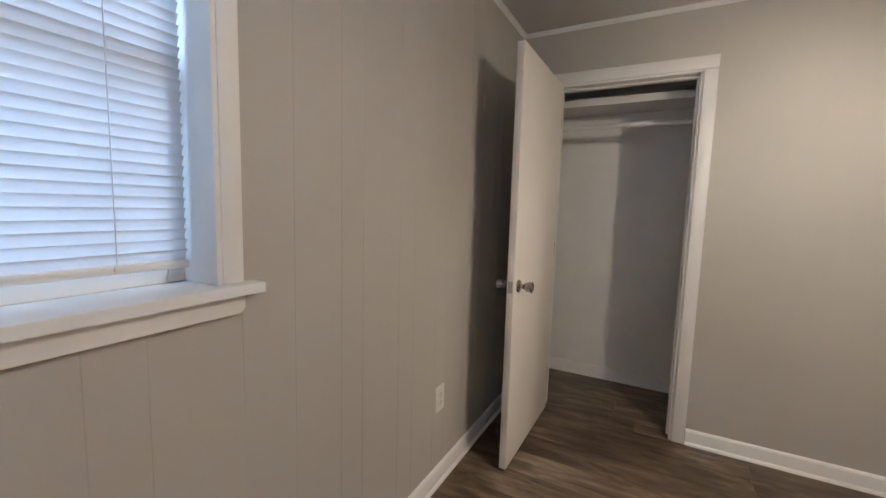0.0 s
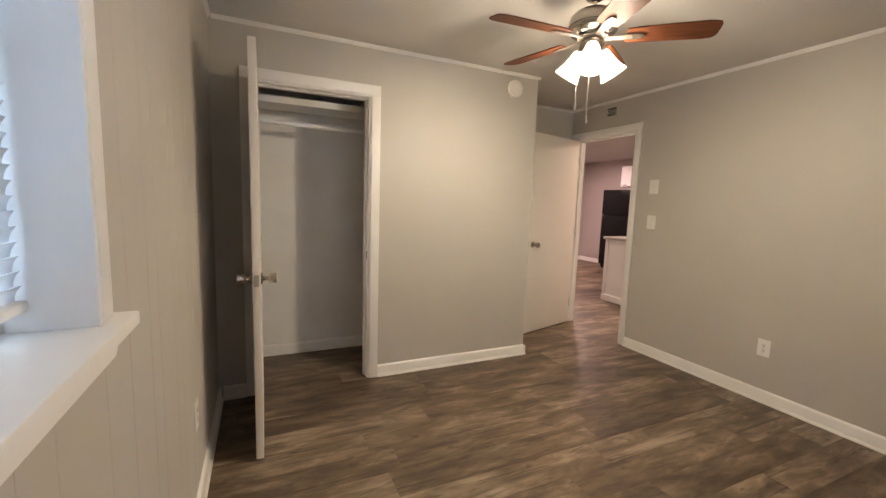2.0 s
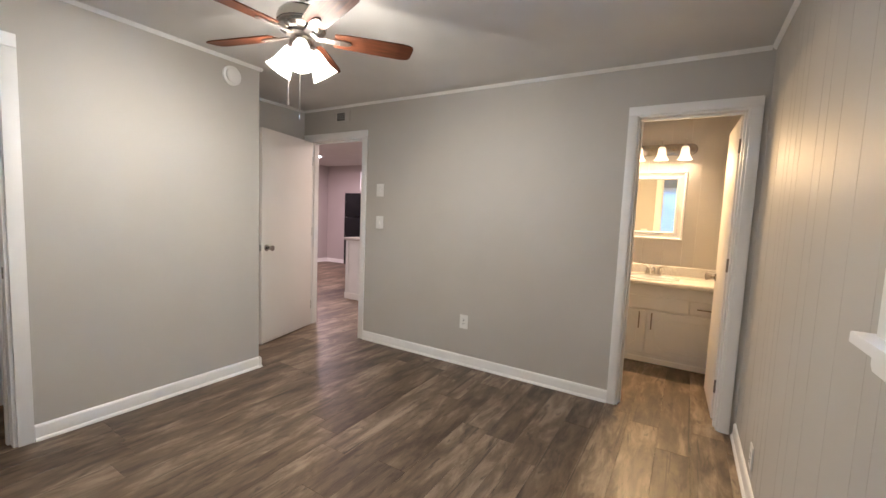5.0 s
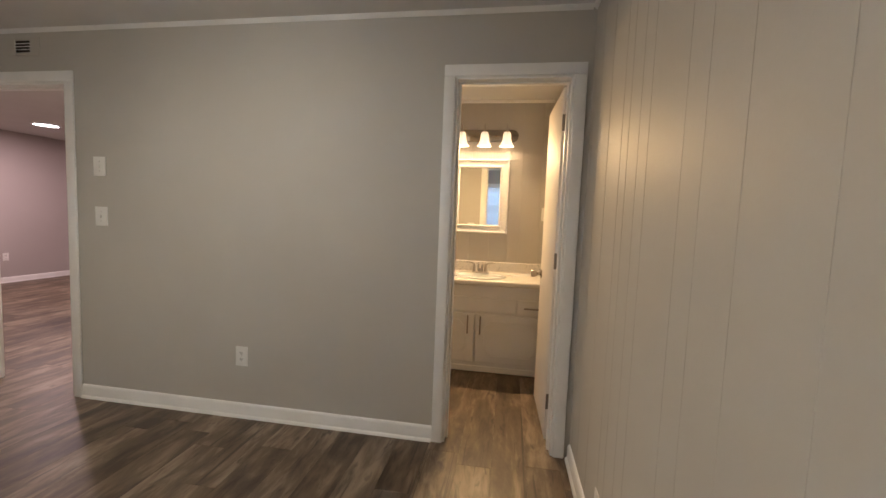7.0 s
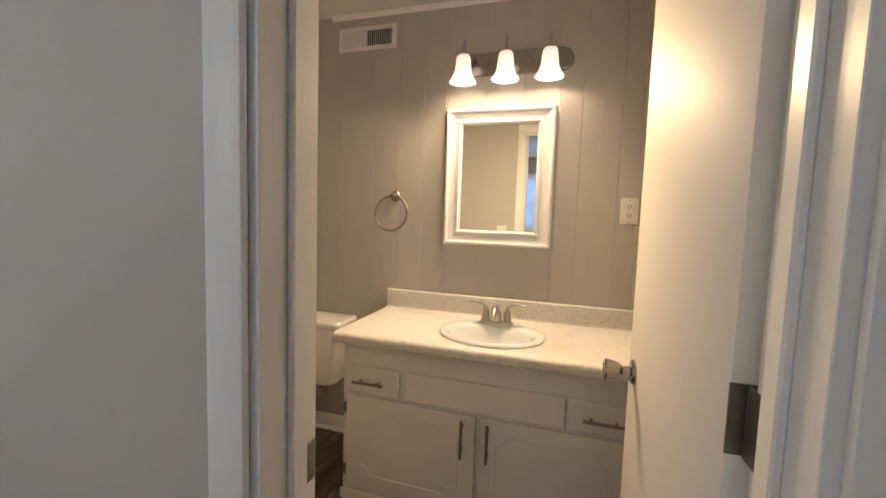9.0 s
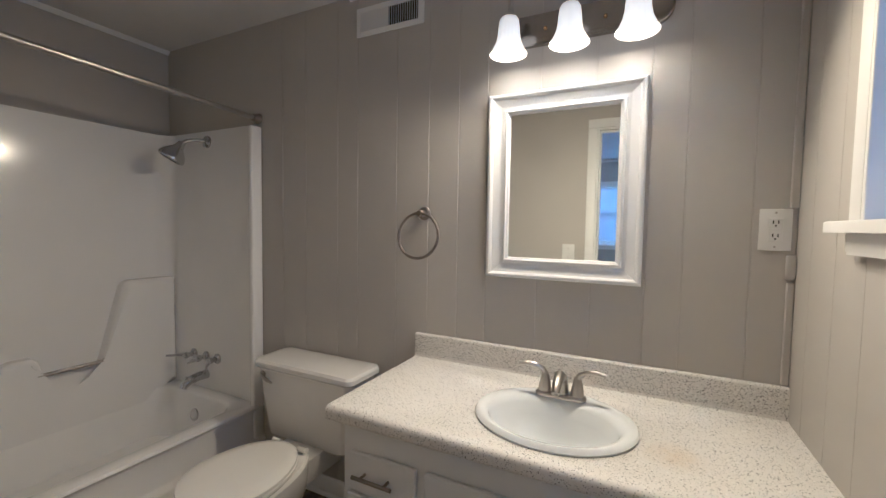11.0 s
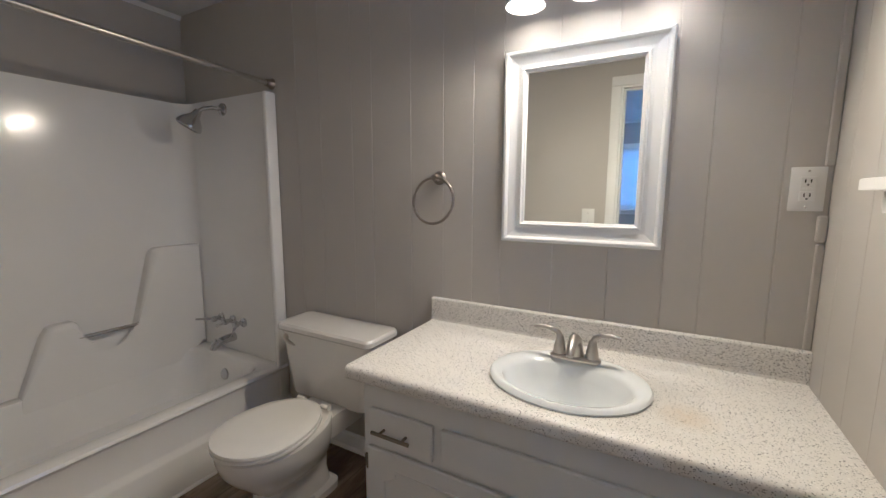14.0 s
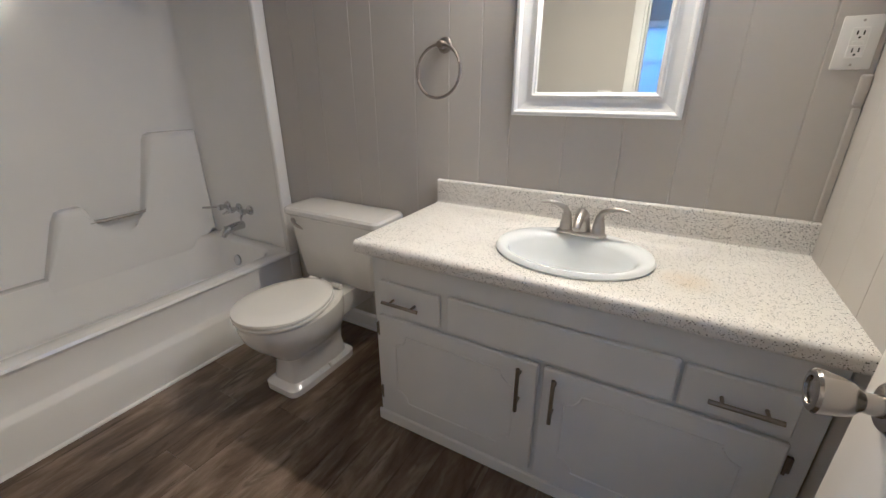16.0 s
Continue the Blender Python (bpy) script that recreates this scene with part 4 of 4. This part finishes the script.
# countertop with its backsplash
CT = 0.785
prof = []
for i in range(7):
    a = radians(90 + 90 * i / 6)
    prof.append((3.83 + 0.02 * math.cos(a), CT - 0.02 + 0.02 * math.sin(a)))
for i in range(5):
    a = radians(180 + 90 * i / 4)
    prof.append((3.824 + 0.014 * math.cos(a), CT - 0.032 + 0.014 * math.sin(a)))
prof += [(4.3585, CT - 0.046), (4.3585, CT + 0.012), (4.356, CT + 0.004), (4.348, CT)]
top_me = finish("worktop", prism(bmesh.new(), prof, pose(0, 0.676, 0, 90), 1.26), M_COUNTER)
counter = new("worktop", top_me)
splash = [(4.379, CT - 0.046), (4.379, 0.885)]
for i in range(5):
    a = radians(90 + 90 * i / 4)
    splash.append((4.367 + 0.008 * math.cos(a), 0.877 + 0.008 * math.sin(a)))
splash += [(4.359, CT - 0.046)]
cut_me = finish("cutter", lathe(bmesh.new(), [(0, 0.6), (1, 0.6), (1, 0.83), (0, 0.83)], Matrix.Translation((4.05, 0.036, 0)), 48, 0.172, 0.208), M_SINK)
cutter = new("cutter", cut_me)
bo = counter.modifiers.new("sink_hole", "BOOLEAN")
bo.operation, bo.object, bo.solver = "DIFFERENCE", cutter, "EXACT"
done = bpy.data.meshes.new_from_object(counter.evaluated_get(bpy.context.evaluated_depsgraph_get()))
counter.modifiers.clear()
counter.data = done
bpy.data.objects.remove(cutter)
top_thing = thing("vanity_countertop", "cream speckled laminate countertop with backsplash, faintly stained", "countertop")
counter.parent = top_thing
part("backsplash", prism(bmesh.new(), splash, pose(0, 0.676, 0, 90), 1.26), M_COUNTER, top_thing)

sink = thing("sink", "oval white porcelain drop-in sink", "sink", (4.058, 0.036, CT))
rings = []
for cx, rx, ry, z in ((0, 0.192, 0.228, 0.0005), (0, 0.194, 0.230, 0.006), (0, 0.189, 0.225, 0.013), (-0.002, 0.180, 0.214, 0.0165), (-0.012, 0.158, 0.197, 0.014), (-0.018, 0.145, 0.186, 0.008), (-0.022, 0.138, 0.180, -0.004), (-0.022, 0.128, 0.168, -0.04), (-0.02, 0.105, 0.138, -0.085), (-0.015, 0.07, 0.09, -0.115), (-0.01, 0.03, 0.035, -0.126), (-0.01, 0.021, 0.021, -0.128)):
    rings.append([(cx + rx * math.cos(2 * math.pi * i / 56), ry * math.sin(2 * math.pi * i / 56), z) for i in range(56)])
part("bowl", loft(bmesh.new(), rings, False, False), M_SINK, sink)
part("drain", lathe(bmesh.new(), [(0.0, -0.127), (0.016, -0.126), (0.0225, -0.125), (0.0225, -0.129), (0, -0.129)], Matrix.Translation((-0.01, 0, 0)), 24), M_CHROME, sink)

fau = thing("faucet", "brushed nickel two-handle sink faucet", "faucet", (4.197, 0.038, CT + 0.0155))
part("deck_plate", loft(bmesh.new(), [rrect(-0.027, 0.027, -0.079, 0.079, 0.024, 0.0), rrect(-0.027, 0.027, -0.079, 0.079, 0.024, 0.006), rrect(-0.022, 0.022, -0.073, 0.073, 0.02, 0.012)]), M_NICKEL, fau)
part("spout", tube(bmesh.new(), [(0.004, 0, 0.008), (0.002, 0, 0.04), (-0.006, 0, 0.062), (-0.026, 0, 0.074), (-0.055, 0, 0.07), (-0.085, 0, 0.054), (-0.098, 0, 0.042)], [0.026, 0.022, 0.02, 0.018, 0.015, 0.013, 0.011], 18), M_NICKEL, fau)
for s in (-1, 1):
    hb = part("handle_body", lathe(bmesh.new(), [(0, 0.01), (0.021, 0.01), (0.019, 0.03), (0.014, 0.055), (0.012, 0.068), (0.0, 0.07)], Matrix.Translation((0, s * 0.051, 0)), 22), M_NICKEL, fau)
    part("lever", tube(bmesh.new(), [(0, s * 0.051, 0.062), (-0.003, s * 0.058, 0.08), (-0.008, s * 0.078, 0.092), (-0.012, s * 0.108, 0.097), (-0.014, s * 0.136, 0.093)], [0.011, 0.009, 0.0075, 0.0065, 0.0045], 12), M_NICKEL, hb)

# framed mirror
XF = XB - 0.004
mir = thing("wall_mirror", "rectangular mirror in a wide white moulded frame", "mirror", (XF, 0.0905, 1.495))
bm = bmesh.new()
frame_rings = []
for inset, out in ((0, 0), (0, 0.026), (0.005, 0.033), (0.013, 0.034), (0.018, 0.030), (0.022, 0.024), (0.05, 0.017), (0.062, 0.0165), (0.065, 0.024), (0.072, 0.026), (0.076, 0.02), (0.081, 0.018), (0.083, 0.008)):
    hw, hh = 0.2715 - inset, 0.342 - inset * 0.93
    frame_rings.append([(-out, -hw, -hh), (-out, hw, -hh), (-out, hw, hh), (-out, -hw, hh)])
part("frame", loft(bm, frame_rings, False, False), M_FRAME, mir, smooth=False)
part("glass", boxed(-0.0085, -0.0005, -0.19, 0.19, -0.266, 0.266), M_MIRROR, mir, "silvered mirror glass")

# vanity light
vl = thing("vanity_light", "three-shade brushed nickel vanity light, switched on", "wall light", (XF, 0.046, 2.053))
outline = []
for cy, a0 in ((0.238, -90), (-0.238, 90)):
    for i in range(13):
        a = radians(a0 + 180 * i / 12)
        outline.append((cy + 0.054 * math.cos(a), 0.054 * math.sin(a)))
part("backplate", prism(bmesh.new(), outline, pose(0, 0, 0, 90, 0, -90), 0.018, bevel=0.006, seg=3), M_SATIN, vl)
for y in (0.113, -0.087):
    part("cap_nut", lathe(bmesh.new(), [(0, 0), (0.007, 0), (0.006, 0.005), (0.003, 0.009), (0, 0.01)], pose(-0.018, y, 0, 0, -90, 0), 12), mat("brass", (0.6, 0.42, 0.2), 0.25, 1.0), vl)
BELL = [(0.02, 0.0), (0.028, -0.004), (0.0335, -0.015), (0.036, -0.035), (0.038, -0.065), (0.043, -0.088), (0.053, -0.11), (0.064, -0.126), (0.0625, -0.1275), (0.051, -0.111), (0.041, -0.089), (0.036, -0.065), (0.034, -0.035), (0.031, -0.016), (0.02, -0.004)]
arm_me = finish("arm", tube(bmesh.new(), [(-0.016, 0, 0.0), (-0.045, 0, -0.004), (-0.07, 0, 0.012), (-0.086, 0, 0.048), (-0.092, 0, 0.075), (-0.104, 0, 0.088), (-0.114, 0, 0.074), (-0.116, 0, 0.05), (-0.116, 0, 0.03)], 0.0065, 12), M_NICKEL)
cap_me = finish("shade_cap", lathe(bmesh.new(), [(0, 0.034), (0.008, 0.033), (0.012, 0.024), (0.024, 0.016), (0.026, 0.006), (0.0, 0.006)], Matrix.Translation((-0.116, 0, 0.0)), 24), M_NICKEL)
bm = lathe(bmesh.new(), BELL, Matrix.Translation((-0.116, 0, 0.014)), 72)
for v in bm.verts:
    flute = 1 + 0.018 * math.cos(18 * math.atan2(v.co.y, v.co.x + 0.116)) * min(1.0, max(0.0, -v.co.z / 0.06))
    v.co.x, v.co.y = -0.116 + (v.co.x + 0.116) * flute, v.co.y * flute
vshade_me = finish("shade", bm, M_VSHADE)
vbulb_me = finish("bulb", lathe(bmesh.new(), [(0, 0.0), (0.012, -0.004), (0.014, -0.025), (0.026, -0.055), (0.027, -0.07), (0.02, -0.09), (0, -0.098)], Matrix.Translation((-0.116, 0, 0.01)), 20), M_BULB)
for vy in VAN_Y:
    arm = new("arm", arm_me)
    arm.parent = vl
    arm.location = (0, vy - 0.046, 0)
    for nm, me in (("shade_cap", cap_me), ("shade", vshade_me), ("bulb", vbulb_me)):
        c = new(nm, me)
        c.parent = arm
        if nm == "shade":
            tagged(c, label="frosted white glass bell shade, lit")

# towel ring
tr = thing("towel_ring", "brushed nickel towel ring on the panelling", "towel ring", (XF, 0.65, 1.395))
part("rosette", lathe(bmesh.new(), [(0, 0), (0.029, 0), (0.029, 0.005), (0.024, 0.011), (0.015, 0.014), (0.012, 0.028), (0.014, 0.034), (0.016, 0.042), (0.012, 0.05), (0, 0.052)], pose(0, 0, 0, 0, -90, 0), 28), M_PULL, tr)
part("ring", tube(bmesh.new(), [(-0.044 - 0.012 * (1 - math.cos(a)), 0.093 * math.sin(a), -0.093 + 0.093 * math.cos(a)) for a in [2 * math.pi * i / 48 for i in range(48)]], 0.006, 10, closed=True), M_PULL, tr)

plate("gfci_outlet", "white outlet with test buttons beside the mirror", "wall outlet", pose(XF, -0.528, 1.346, 0, 0, FACE_E), "gfci", 0.078, 0.122)
structure("trim", boxed(XF - 0.009, XF, YS + 0.0045, YS + 0.026, 1.408, H, bevel=0.003), M_PANEL, "painted corner moulding above the outlet", "trim")
structure("trim", boxed(XF - 0.013, XF, YS + 0.0045, YS + 0.029, 1.2, 1.274, bevel=0.006, seg=3), M_PANEL, "painted bulging corner block beneath the outlet", "trim")
structure("trim", boxed(XF - 0.009, XF, YS + 0.0045, YS + 0.024, 0.886, 1.193, bevel=0.003), M_PANEL, "painted corner moulding above the countertop", "trim")

# toilet
TY = 1.14
to = thing("toilet", "white two-piece toilet with the lid closed", "toilet", (0, TY, 0))
part("bowl", loft(bmesh.new(), [
    egg(3.765, 4.16, 0.100, 0.0, 0.3), egg(3.765, 4.16, 0.100, 0.03, 0.3), egg(3.772, 4.15, 0.094, 0.036, 0.35), egg(3.795, 4.13, 0.084, 0.048, 0.42),
    egg(3.806, 4.12, 0.080, 0.12, 0.5), egg(3.800, 4.13, 0.084, 0.16, 0.6), egg(3.765, 4.14, 0.105, 0.19, 0.75), egg(3.739, 4.15, 0.135, 0.22, 0.9),
    egg(3.700, 4.16, 0.158, 0.26), egg(3.674, 4.16, 0.172, 0.30), egg(3.662, 4.16, 0.178, 0.345), egg(3.662, 4.16, 0.178, 0.368), egg(3.674, 4.15, 0.168, 0.38)]), M_PORC, to)
part("tank_deck", loft(bmesh.new(), [rrect(4.05, 4.35, -0.085, 0.085, 0.03, 0.24), rrect(4.04, 4.36, -0.105, 0.105, 0.03, 0.33), rrect(4.04, 4.36, -0.11, 0.11, 0.03, 0.358)]), M_PORC, to)
tank = part("tank", loft(bmesh.new(), [rrect(4.20, 4.355, -0.21, 0.24, 0.04, 0.345), rrect(4.188, 4.36, -0.228, 0.252, 0.045, 0.36), rrect(4.172, 4.368, -0.254, 0.272, 0.04, 0.55), rrect(4.166, 4.37, -0.264, 0.28, 0.036, 0.672)]), M_PORC, to)
part("tank_lid", loft(bmesh.new(), [rrect(4.160, 4.372, -0.272, 0.286, 0.03, 0.673), rrect(4.150, 4.375, -0.284, 0.296, 0.035, 0.684), rrect(4.150, 4.375, -0.284, 0.296, 0.035, 0.702), rrect(4.158, 4.370, -0.276, 0.288, 0.03, 0.713), rrect(4.18, 4.355, -0.255, 0.267, 0.03, 0.716)]), M_PORC, to)
fl = part("flush_lever", lathe(bmesh.new(), [(0, 0), (0.016, 0), (0.015, 0.006), (0.008, 0.01), (0, 0.012)], pose(4.168, 0.24, 0.645, 0, -90, 0), 18), M_NICKEL, to, "nickel flush lever")
part("lever_arm", tube(bmesh.new(), [(4.158, 0.24, 0.645), (4.146, 0.218, 0.643), (4.138, 0.178, 0.633), (4.142, 0.155, 0.624)], [0.006, 0.007, 0.008, 0.004], 10), M_NICKEL, fl)
part("seat", loft(bmesh.new(), [egg(3.658, 4.09, 0.177, 0.381), egg(3.652, 4.095, 0.182, 0.387), egg(3.652, 4.095, 0.182, 0.396), egg(3.658, 4.09, 0.178, 0.399)]), M_PORC, to)
part("seat_lid", loft(bmesh.new(), [egg(3.658, 4.085, 0.177, 0.4005), egg(3.652, 4.09, 0.182, 0.405), egg(3.654, 4.09, 0.181, 0.414), egg(3.674, 4.08, 0.165, 0.4215), egg(3.724, 4.06, 0.12, 0.4245)]), M_PORC, to)
for s in (-0.075, 0.075):
    part("lid_hinge", tube(bmesh.new(), [(4.1, s - 0.022, 0.398), (4.1, s + 0.022, 0.398)], 0.012, 12), M_PORC, to)
    part("bolt_cap", lathe(bmesh.new(), [(0, 0.02), (0.008, 0.018), (0.012, 0.008), (0.013, 0.0), (0, 0)], Matrix.Translation((3.99, s * 1.18, 0.031)), 16), M_PORC, to)
part("tank_bolt", tube(bmesh.new(), [(4.25, -0.12, 0.31), (4.25, -0.12, 0.35)], 0.008, 8), M_STEEL, to)

# bathtub and its surround
tub = thing("bathtub", "white fibreglass bathtub with moulded surround", "bathtub", (0, 0, 0))
bm = bmesh.new()
ap = [(1.618, 0.0), (1.618, 0.172), (1.622, 0.182), (1.634, 0.2), (1.638, 0.21), (1.636, 0.335), (1.63, 0.357), (1.66, 0.357), (1.66, 0.0)]
prism(bm, ap, pose(2.874, 0, 0, 90, 0, 90), 1.505)
part("apron", bm, M_TUB, tub)
part("basin", loft(bmesh.new(), [
    rrect(2.874, 4.379, 1.628, 2.44, 0.02, 0.352, 10), rrect(2.874, 4.379, 1.622, 2.44, 0.02, 0.364, 10), rrect(2.876, 4.377, 1.628, 2.438, 0.02, 0.375, 10), rrect(2.88, 4.373, 1.645, 2.434, 0.02, 0.378, 10),
    rrect(2.985, 4.285, 1.70, 2.346, 0.10, 0.378, 10), rrect(2.996, 4.276, 1.708, 2.344, 0.11, 0.372, 10), rrect(3.004, 4.27, 1.716, 2.341, 0.11, 0.36, 10), rrect(3.04, 4.25, 1.742, 2.324, 0.12, 0.25, 10), rrect(3.12, 4.215, 1.775, 2.30, 0.13, 0.12, 10), rrect(3.2, 4.16, 1.83, 2.25, 0.13, 0.085, 10)], False, True), M_TUB, tub)
plan = [(2.874, 2.44), (2.874, 1.66), (2.905, 1.66), (2.905, 2.315)]
for i in range(9):
    a = radians(180 - 90 * i / 8)
    plan.append((2.985 + 0.08 * math.cos(a), 2.325 + 0.08 * math.sin(a)))
plan += [(3.0, 2.405), (4.25, 2.405)]
for i in range(9):
    a = radians(90 - 90 * i / 8)
    plan.append((4.265 + 0.08 * math.cos(a), 2.325 + 0.08 * math.sin(a)))
plan += [(4.345, 2.31), (4.345, 1.66), (4.379, 1.66), (4.379, 2.44)]
part("surround", prism(bmesh.new(), plan, Matrix.Translation((0, 0, 0.3785)), 1.477, bevel=0.005), M_TUB, tub)
for x0, x1 in ((2.875, 2.935), (4.315, 4.3805)):
    part("flange", boxed(x0, x1, 1.63, 1.664, 0.0, 1.848, bevel=0.009, seg=3), M_TUB, tub)
ledge = [(3.44, 0.25), (3.48, 0.379), (3.575, 0.64), (3.60, 0.682), (3.625, 0.692), (3.695, 0.692), (3.712, 0.68), (3.722, 0.62), (3.735, 0.55), (3.77, 0.505), (3.82, 0.49), (3.87, 0.493), (3.92, 0.52), (3.95, 0.56), (3.97, 0.62), (4.066, 0.985), (4.08, 1.008), (4.105, 1.018), (4.342, 1.018), (4.342, 0.385), (4.20, 0.37), (4.16, 0.25)]
part("moulded_ledge", prism(bmesh.new(), ledge, pose(0, 2.409, 0, 90), 0.075, bevel=0.03, seg=6), M_TUB, tub)
part("safety_bar", tube(bmesh.new(), [(3.706, 2.343, 0.607), (3.964, 2.343, 0.607)], 0.0095, 14), M_NICKEL, tub, "chrome safety bar")
bm = bmesh.new()
run_profile(bm, (2.9, 1.618), (4.32, 1.618), (0, -1), [(0, 0), (0.012, 0), (0.011, 0.006), (0.006, 0.011), (0, 0.012)])
part("caulk_bead", bm, M_PLASTIC, tub)
part("overflow_plate", lathe(bmesh.new(), [(0, 0), (0.034, 0), (0.033, 0.005), (0.022, 0.009), (0.01, 0.008), (0, 0.008)], pose(4.2505, 2.035, 0.268, 0, -82, 0), 28), M_CHROME, tub, "round chrome overflow plate")

XT = 4.345
tf = thing("tub_faucet", "chrome three-handle tub faucet with spout", "faucet", (XT, 2.065, 0.57))
for y in (0.112, 0.0, -0.1):
    es = part("escutcheon", lathe(bmesh.new(), [(0, 0), (0.029, 0), (0.029, 0.004), (0.022, 0.012), (0.013, 0.016), (0.012, 0.034), (0.017, 0.038), (0.019, 0.056), (0.014, 0.064), (0, 0.066)], pose(0, y, 0, 0, -90, 0), 24), M_CHROME, tf)
    ends = {0.112: (-0.105, 0.098, -0.002), 0.0: (-0.08, 0.05, -0.028), -0.1: (-0.07, 0.012, -0.07)}[y]
    part("lever", tube(bmesh.new(), [(-0.05, y, 0), (-0.064, y + ends[1] * 0.4, ends[2] * 0.4), (ends[0], y + ends[1], ends[2])], [0.009, 0.008, 0.006], 12), M_CHROME, es)
sp = part("spout", tube(bmesh.new(), [(0, 0, -0.105), (-0.05, 0, -0.104), (-0.10, 0, -0.112), (-0.132, 0, -0.13), (-0.138, 0, -0.146)], [0.026, 0.025, 0.024, 0.021, 0.018], 18), M_CHROME, tf)
part("diverter", tube(bmesh.new(), [(-0.118, 0, -0.1), (-0.118, 0, -0.084)], 0.005, 8), M_CHROME, sp)

sh = thing("shower_fixture", "chrome shower head on a bent arm", "shower head", (XT, 2.03, 1.795))
part("flange", lathe(bmesh.new(), [(0, 0), (0.035, 0), (0.033, 0.007), (0.018, 0.015), (0, 0.016)], pose(0, 0, 0, 0, -90, 0), 24), M_CHROME, sh)
part("arm", tube(bmesh.new(), [(0, 0, 0), (-0.05, 0.025, 0.004), (-0.085, 0.045, -0.006), (-0.106, 0.06, -0.026)], 0.0105, 14), M_CHROME, sh)
aim = Vector((-0.42, 0.32, -0.85)).to_track_quat("Z", "Y").to_matrix().to_4x4()
hd = part("head", lathe(bmesh.new(), [(0, -0.012), (0.013, -0.012), (0.016, 0.0), (0.02, 0.016), (0.044, 0.044), (0.052, 0.062), (0.052, 0.07), (0.047, 0.075), (0, 0.073)], Matrix.Translation((-0.108, 0.062, -0.03)) @ aim @ Matrix.Scale(1.28, 4), 28), M_CHROME, sh)
part("spray_face", lathe(bmesh.new(), [(0, 0.0745), (0.041, 0.0745), (0.038, 0.077), (0, 0.0775)], Matrix.Translation((-0.108, 0.062, -0.03)) @ aim @ Matrix.Scale(1.28, 4), 28), mat("grey_rubber", (0.18, 0.18, 0.18), 0.5), hd)

cr = thing("shower_rod", "straight chrome shower curtain rod over the tub", "shower rod", (0, 1.655, 1.893))
part("bar", tube(bmesh.new(), [(2.878, 0, 0.045), (XF - 0.002, 0, 0)], 0.0125, 16), M_NICKEL, cr)
for x, s, dz in ((2.871, 1, 0.045), (XF - 0.001, -1, 0.0)):
    part("end_flange", lathe(bmesh.new(), [(0, 0), (0.028, 0), (0.027, 0.008), (0.019, 0.02), (0.018, 0.036), (0, 0.036)], pose(x, 0, dz, 0, 90 * s, 0), 24), M_PULL, cr)


# ---- floor planks ----
def plank_floor():
    rng = random.Random(4)
    width, length = 0.178, 1.22
    me = finish("plank", boxed(0.0003, length - 0.0003, 0.0003, width - 0.0003, -0.008, 0.0, bevel=0.0008), M_FLOOR, False)
    rooms = ((-0.75, 2.81, -0.62, 3.53), (2.81, 4.42, -0.62, 2.46), (2.81, 6.9, 2.5, 7.6))
    y = -0.70
    while y < 7.6:
        x = -0.875 - rng.uniform(0.05, length - 0.05)
        while x < 6.9:
            low = max(x, -0.86 if y < 3.6 else 2.76)
            high = min(x + length, 4.5 if y + width < 2.5 else 6.95)
            if high - low > 0.02 and any(low < r[1] and high > r[0] and y < r[3] and y + width > r[2] for r in rooms):
                cut = me if high - low > length - 0.001 else finish("plank", boxed(0.0003, high - low - 0.0003, 0.0003, width - 0.0003, -0.008, 0.0, bevel=0.0008), M_FLOOR, False)
                ob = new("plank", cut)
                ob.parent = floor
                ob.location = (low, y, 0)
            x += length
        y += width


plank_floor()
